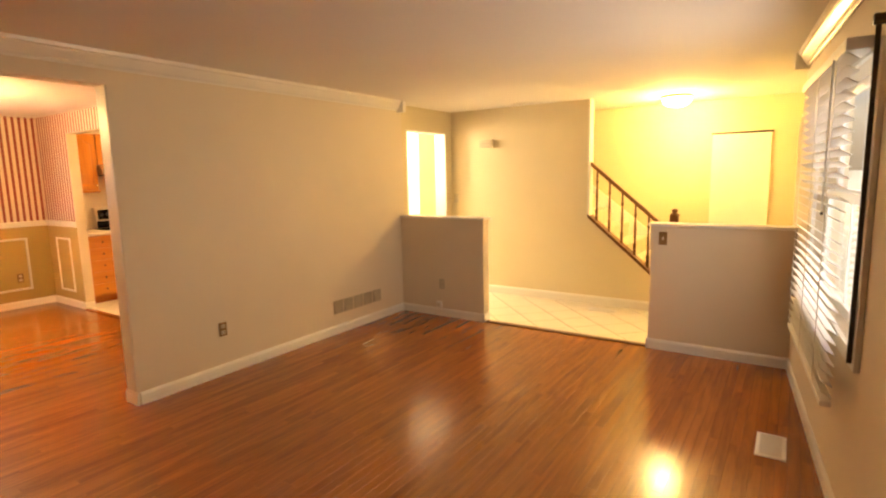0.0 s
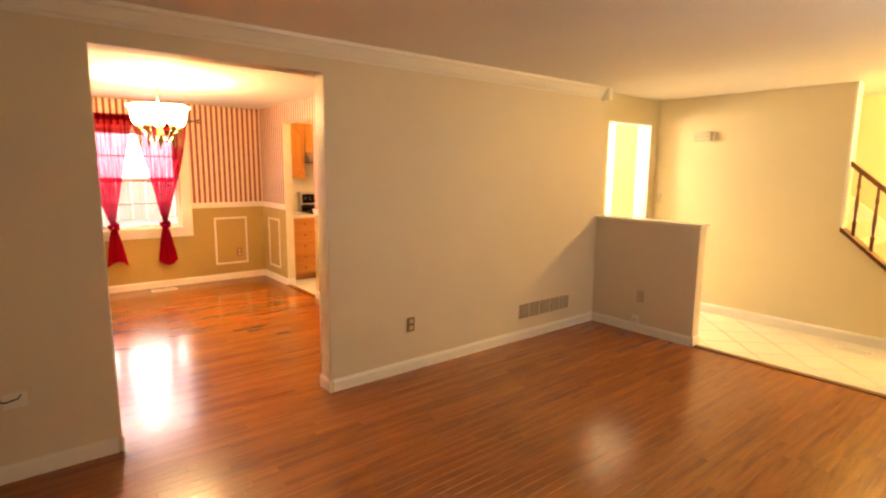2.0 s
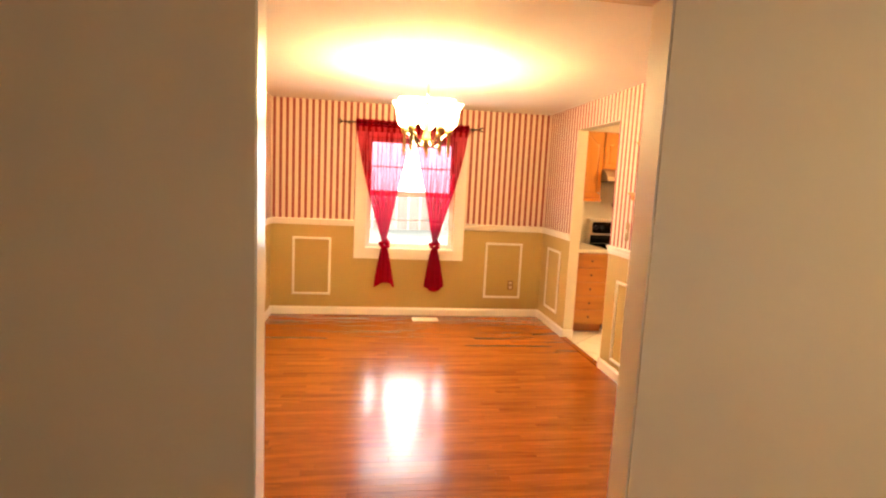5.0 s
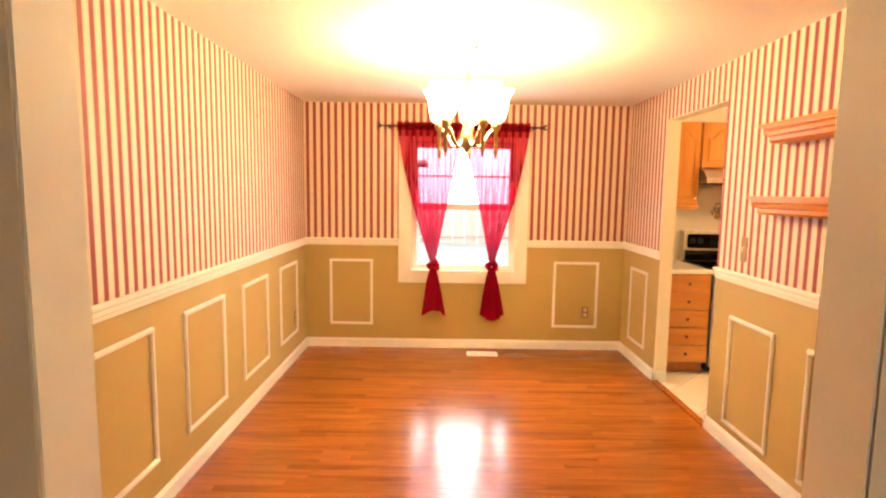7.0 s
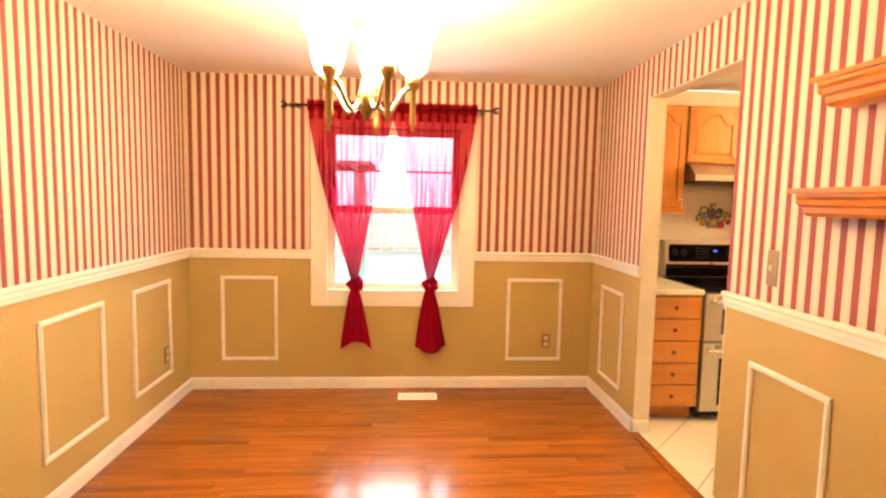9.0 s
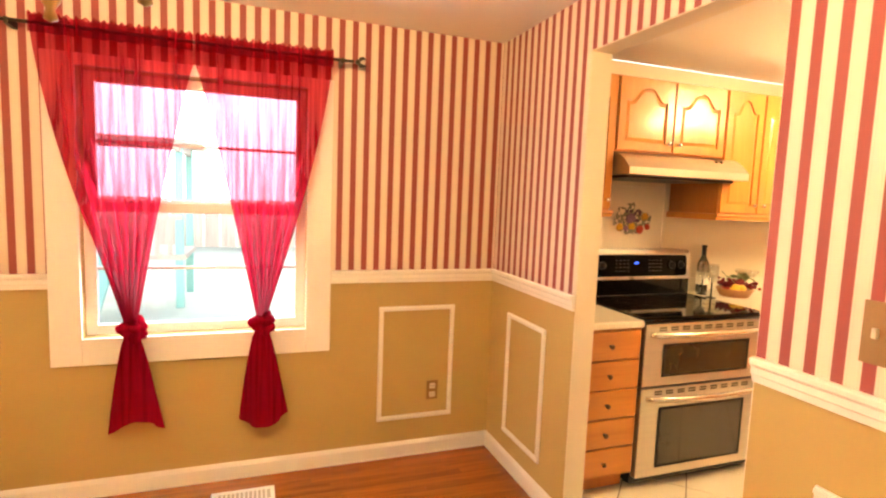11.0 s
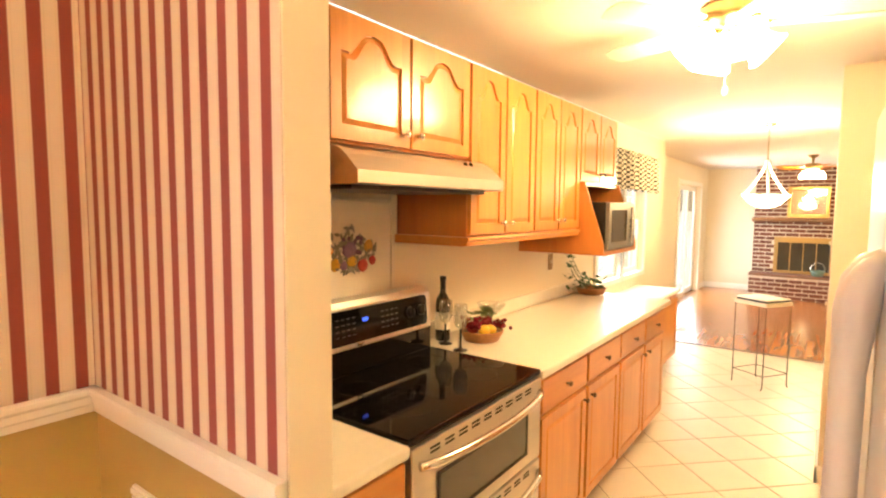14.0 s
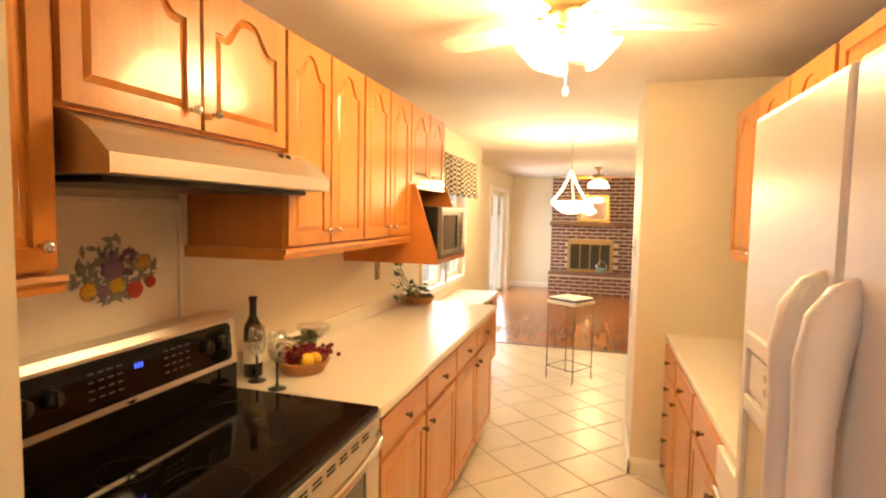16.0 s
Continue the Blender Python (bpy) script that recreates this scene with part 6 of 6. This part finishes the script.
ff = thing("ceiling_fan", (*F2, CE), "brass ceiling fan with wooden blades and a lit glass bowl", "ceiling fan")
part("canopy", lathe([(0.07, 0), (0.06, -0.03), (0.02, -0.05), (0.015, -0.12), (0.10, -0.13), (0.12, -0.16), (0.11, -0.20), (0.05, -0.23), (0.0, -0.23)], (*F2, CE), 20, closed=False), M_BRASS, ff, "", True)
for i in range(5):
    a = radians(72 * i)
    bm = prism([(0.12, -0.05), (0.50, -0.065), (0.55, 0.0), (0.50, 0.065), (0.12, 0.05)], 2, -0.004, 0.004)
    bmesh.ops.transform(bm, matrix=Matrix.Translation((*F2, CE - 0.18)) @ Matrix.Rotation(a, 4, "Z") @ Matrix.Rotation(radians(10), 4, "X"), verts=bm.verts)
    part("blade", bm, M_SHELF, ff, "wooden blade")
for i in range(3):
    a = radians(30 + 120 * i)
    part("shade", lathe([(0.03, 0.0), (0.06, -0.03), (0.08, -0.08), (0.085, -0.10)], (F2[0] + 0.10 * math.cos(a), F2[1] + 0.10 * math.sin(a), CE - 0.24), 16, closed=False), M_SHADE, ff, "lit glass shade", True)
lamp("family_bulb", (F2[0], F2[1], CE - 0.42), 38, WARM, 0.08)

# ---- floor, tile and brick pieces ----
random.seed(3)


def plank_floor(x0, x1, y0, y1, name, material, label, singles, w=0.0572, top=0.004, end=None):
    """Oak strips along y, up to y1 or end(x); those within 'singles' (x0, x1, y0, y1) are pieces of their own."""
    rows, loose = [], []
    x = x0
    while x < x1 - 1e-6:
        b = min(x + w, x1)
        y = y0 - random.uniform(0, 0.9)
        far = min(y1, end(x)) if end else y1
        while y < far:
            l = random.uniform(0.5, 1.5)
            a, c = max(y, y0), min(y + l, far)
            if c - a > 0.02:
                one_ = singles[0] <= x and b <= singles[1] and singles[2] <= a and c <= singles[3] and len(loose) < 300
                (loose if one_ else rows).append((x, b, a, c))
            y += l
        x = b
    verts, faces = [], []
    g, e = 0.0002, 0.0006

    def plank(x0, x1, y0, y1, vs, fs):
        o = len(vs)
        d = random.uniform(-0.00004, 0.00004)
        vs += [(x0 + g, y0 + g, -0.02), (x1 - g, y0 + g, -0.02), (x1 - g, y1 - g, -0.02), (x0 + g, y1 - g, -0.02)]
        vs += [(x0 + g, y0 + g, top - 0.0008), (x1 - g, y0 + g, top - 0.0008), (x1 - g, y1 - g, top - 0.0008), (x0 + g, y1 - g, top - 0.0008)]
        vs += [(x0 + g + e, y0 + g + e, top + d), (x1 - g - e, y0 + g + e, top + d), (x1 - g - e, y1 - g - e, top + d), (x0 + g + e, y1 - g - e, top + d)]
        for k in (0, 4):
            for i in range(4):
                j = (i + 1) % 4
                fs.append((o + k + i, o + k + j, o + k + 4 + j, o + k + 4 + i))
        fs.append((o + 8, o + 9, o + 10, o + 11))
    for r in rows:
        plank(*r, verts, faces)
    me = bpy.data.meshes.new(name)
    me.from_pydata(verts, [], faces)
    me.materials.append(material)
    root = tagged(new(name, me), label, "floor", "", "structure")
    for r in loose:
        vs, fs = [], []
        plank(*r, vs, fs)
        pm = bpy.data.meshes.new("plank")
        pm.from_pydata(vs, [], fs)
        pm.materials.append(material)
        p = new("plank", pm)
        p.parent = root
    return root


plank_floor(LX, WX + 0.75, -2.3, PY + 0.02, "floor_living", M_FLOOR, "glossy red-brown oak strip floor", (-3.4, -1.2, 1.0, 4.6), end=lambda x: 4.95 - (x - WX - 0.05) / math.tan(SWING))
plank_floor(DX, LX, DL, DR - 0.015, "floor_dining", M_FLOOR, "glossy red-brown oak strip floor", (-7.6, -5.0, 0.0, 2.9))
plank_floor(FX - 0.05, -3.6, FY, FW, "floor_family", M_FLOOR2, "brown oak strip floor", (0, 0, 0, 0), 0.083)


def clip(poly, axis, v, keep):
    out = []
    for i, p in enumerate(poly):
        q = poly[(i + 1) % len(poly)]
        a, b = (p[axis] - v) * keep, (q[axis] - v) * keep
        if a >= 0:
            out.append(p)
        if a * b < 0:
            t = a / (a - b)
            out.append((p[0] + (q[0] - p[0]) * t, p[1] + (q[1] - p[1]) * t))
    return out


def tile_floor(x0, x1, y0, y1, ox, oy, s, name, label, singles=300, turn=45):
    root = structure(name, one(x0, x1, y0, y1, -0.02, -0.001), M_GROUT, label, "floor")
    c, d = math.cos(radians(turn)), math.sin(radians(turn))
    verts, faces, made = [], [], 0
    shared = None
    n = int(max(x1 - x0, y1 - y0) / s) + 3
    h = (s - 0.006) / 2
    for i in range(-n, n + 1):
        for j in range(-n, n + 1):
            cx, cy = ox + (i * c - j * d) * s, oy + (i * d + j * c) * s
            poly = [(cx + (a * c - b * d) * h, cy + (a * d + b * c) * h) for a, b in ((-1, -1), (1, -1), (1, 1), (-1, 1))]
            full = all(x0 <= p[0] <= x1 and y0 <= p[1] <= y1 for p in poly)
            for ax, v, k in ((0, x0, 1), (0, x1, -1), (1, y0, 1), (1, y1, -1)):
                poly = clip(poly, ax, v, k)
            if len(poly) < 3:
                continue
            if full and made < singles:
                if shared is None:
                    q = [((a * c - b * d) * h, (a * d + b * c) * h) for a, b in ((-1, -1), (1, -1), (1, 1), (-1, 1))]
                    qi = [(x * 0.985, y * 0.985) for x, y in q]
                    shared = bpy.data.meshes.new("tile")
                    shared.from_pydata([(*p, -0.006) for p in q] + [(*p, 0.001) for p in q] + [(*p, 0.0025) for p in qi], [], [(k, (k + 1) % 4, 4 + (k + 1) % 4, 4 + k) for k in range(4)] + [(4 + k, 4 + (k + 1) % 4, 8 + (k + 1) % 4, 8 + k) for k in range(4)] + [(8, 9, 10, 11)])
                    shared.materials.append(M_TILE)
                t = new("tile", shared)
                t.location = (cx, cy, 0)
                t.parent = root
                made += 1
            else:
                o, m = len(verts), len(poly)
                verts += [(*p, -0.006) for p in poly] + [(*p, 0.0025) for p in poly]
                faces += [(o + k, o + (k + 1) % m, o + m + (k + 1) % m, o + m + k) for k in range(m)] + [tuple(range(o + m, o + 2 * m))]
    me = bpy.data.meshes.new("cut_tiles")
    me.from_pydata(verts, [], faces)
    me.materials.append(M_TILE)
    t = tagged(new("cut_tiles", me), kind="stuff")
    t.parent = root
    return root


tile_floor(DX, -4.6, DR + 0.03, FY, -6.693, 6.765, 0.325, "floor_kitchen", "cream ceramic floor tiles laid on the diagonal")
tile_floor(-5.3, WX, PY + 0.03, BY, -1.936, 5.366, 0.325, "floor_foyer", "cream ceramic foyer tiles laid on the diagonal", 120)

bm = one(-0.098, 0.098, -0.012, 0.0, -0.0275, 0.0275, 0.003)
brick_me = bpy.data.meshes.new("brick")
bm.to_mesh(brick_me)
bm.free()
brick_me.materials.append(M_BRICK)
half_bm = one(-0.046, 0.046, -0.012, 0.0, -0.0275, 0.0275, 0.003)
half_me = bpy.data.meshes.new("brick_half")
half_bm.to_mesh(half_me)
half_bm.free()
half_me.materials.append(M_BRICK)


def course(z, y, x0, x1, shift, skip=None):
    x = x0
    first = True
    while x < x1 - 0.05:
        w = 0.102 if first and shift else 0.21
        first = False
        if x + w > x1 + 0.02:
            w = 0.102
        cx = x + w / 2
        if not (skip and skip[0] < cx < skip[1] and skip[2] < z < skip[3]):
            b = new("brick", brick_me if w > 0.15 else half_me)
            b.location = (cx, y + random.uniform(-0.002, 0.002), z)
            b.parent = fp
            b.matrix_parent_inverse = place_in_world(fp).inverted()
        x += w


for r in range(32):
    z = 0.0355 + r * 0.075
    if z < 0.40:
        course(z, 13.56, B0, B1, r % 2)
    else:
        course(z, BF_, B0, B1, r % 2, (-7.08, -6.15, 0.40, 1.10))
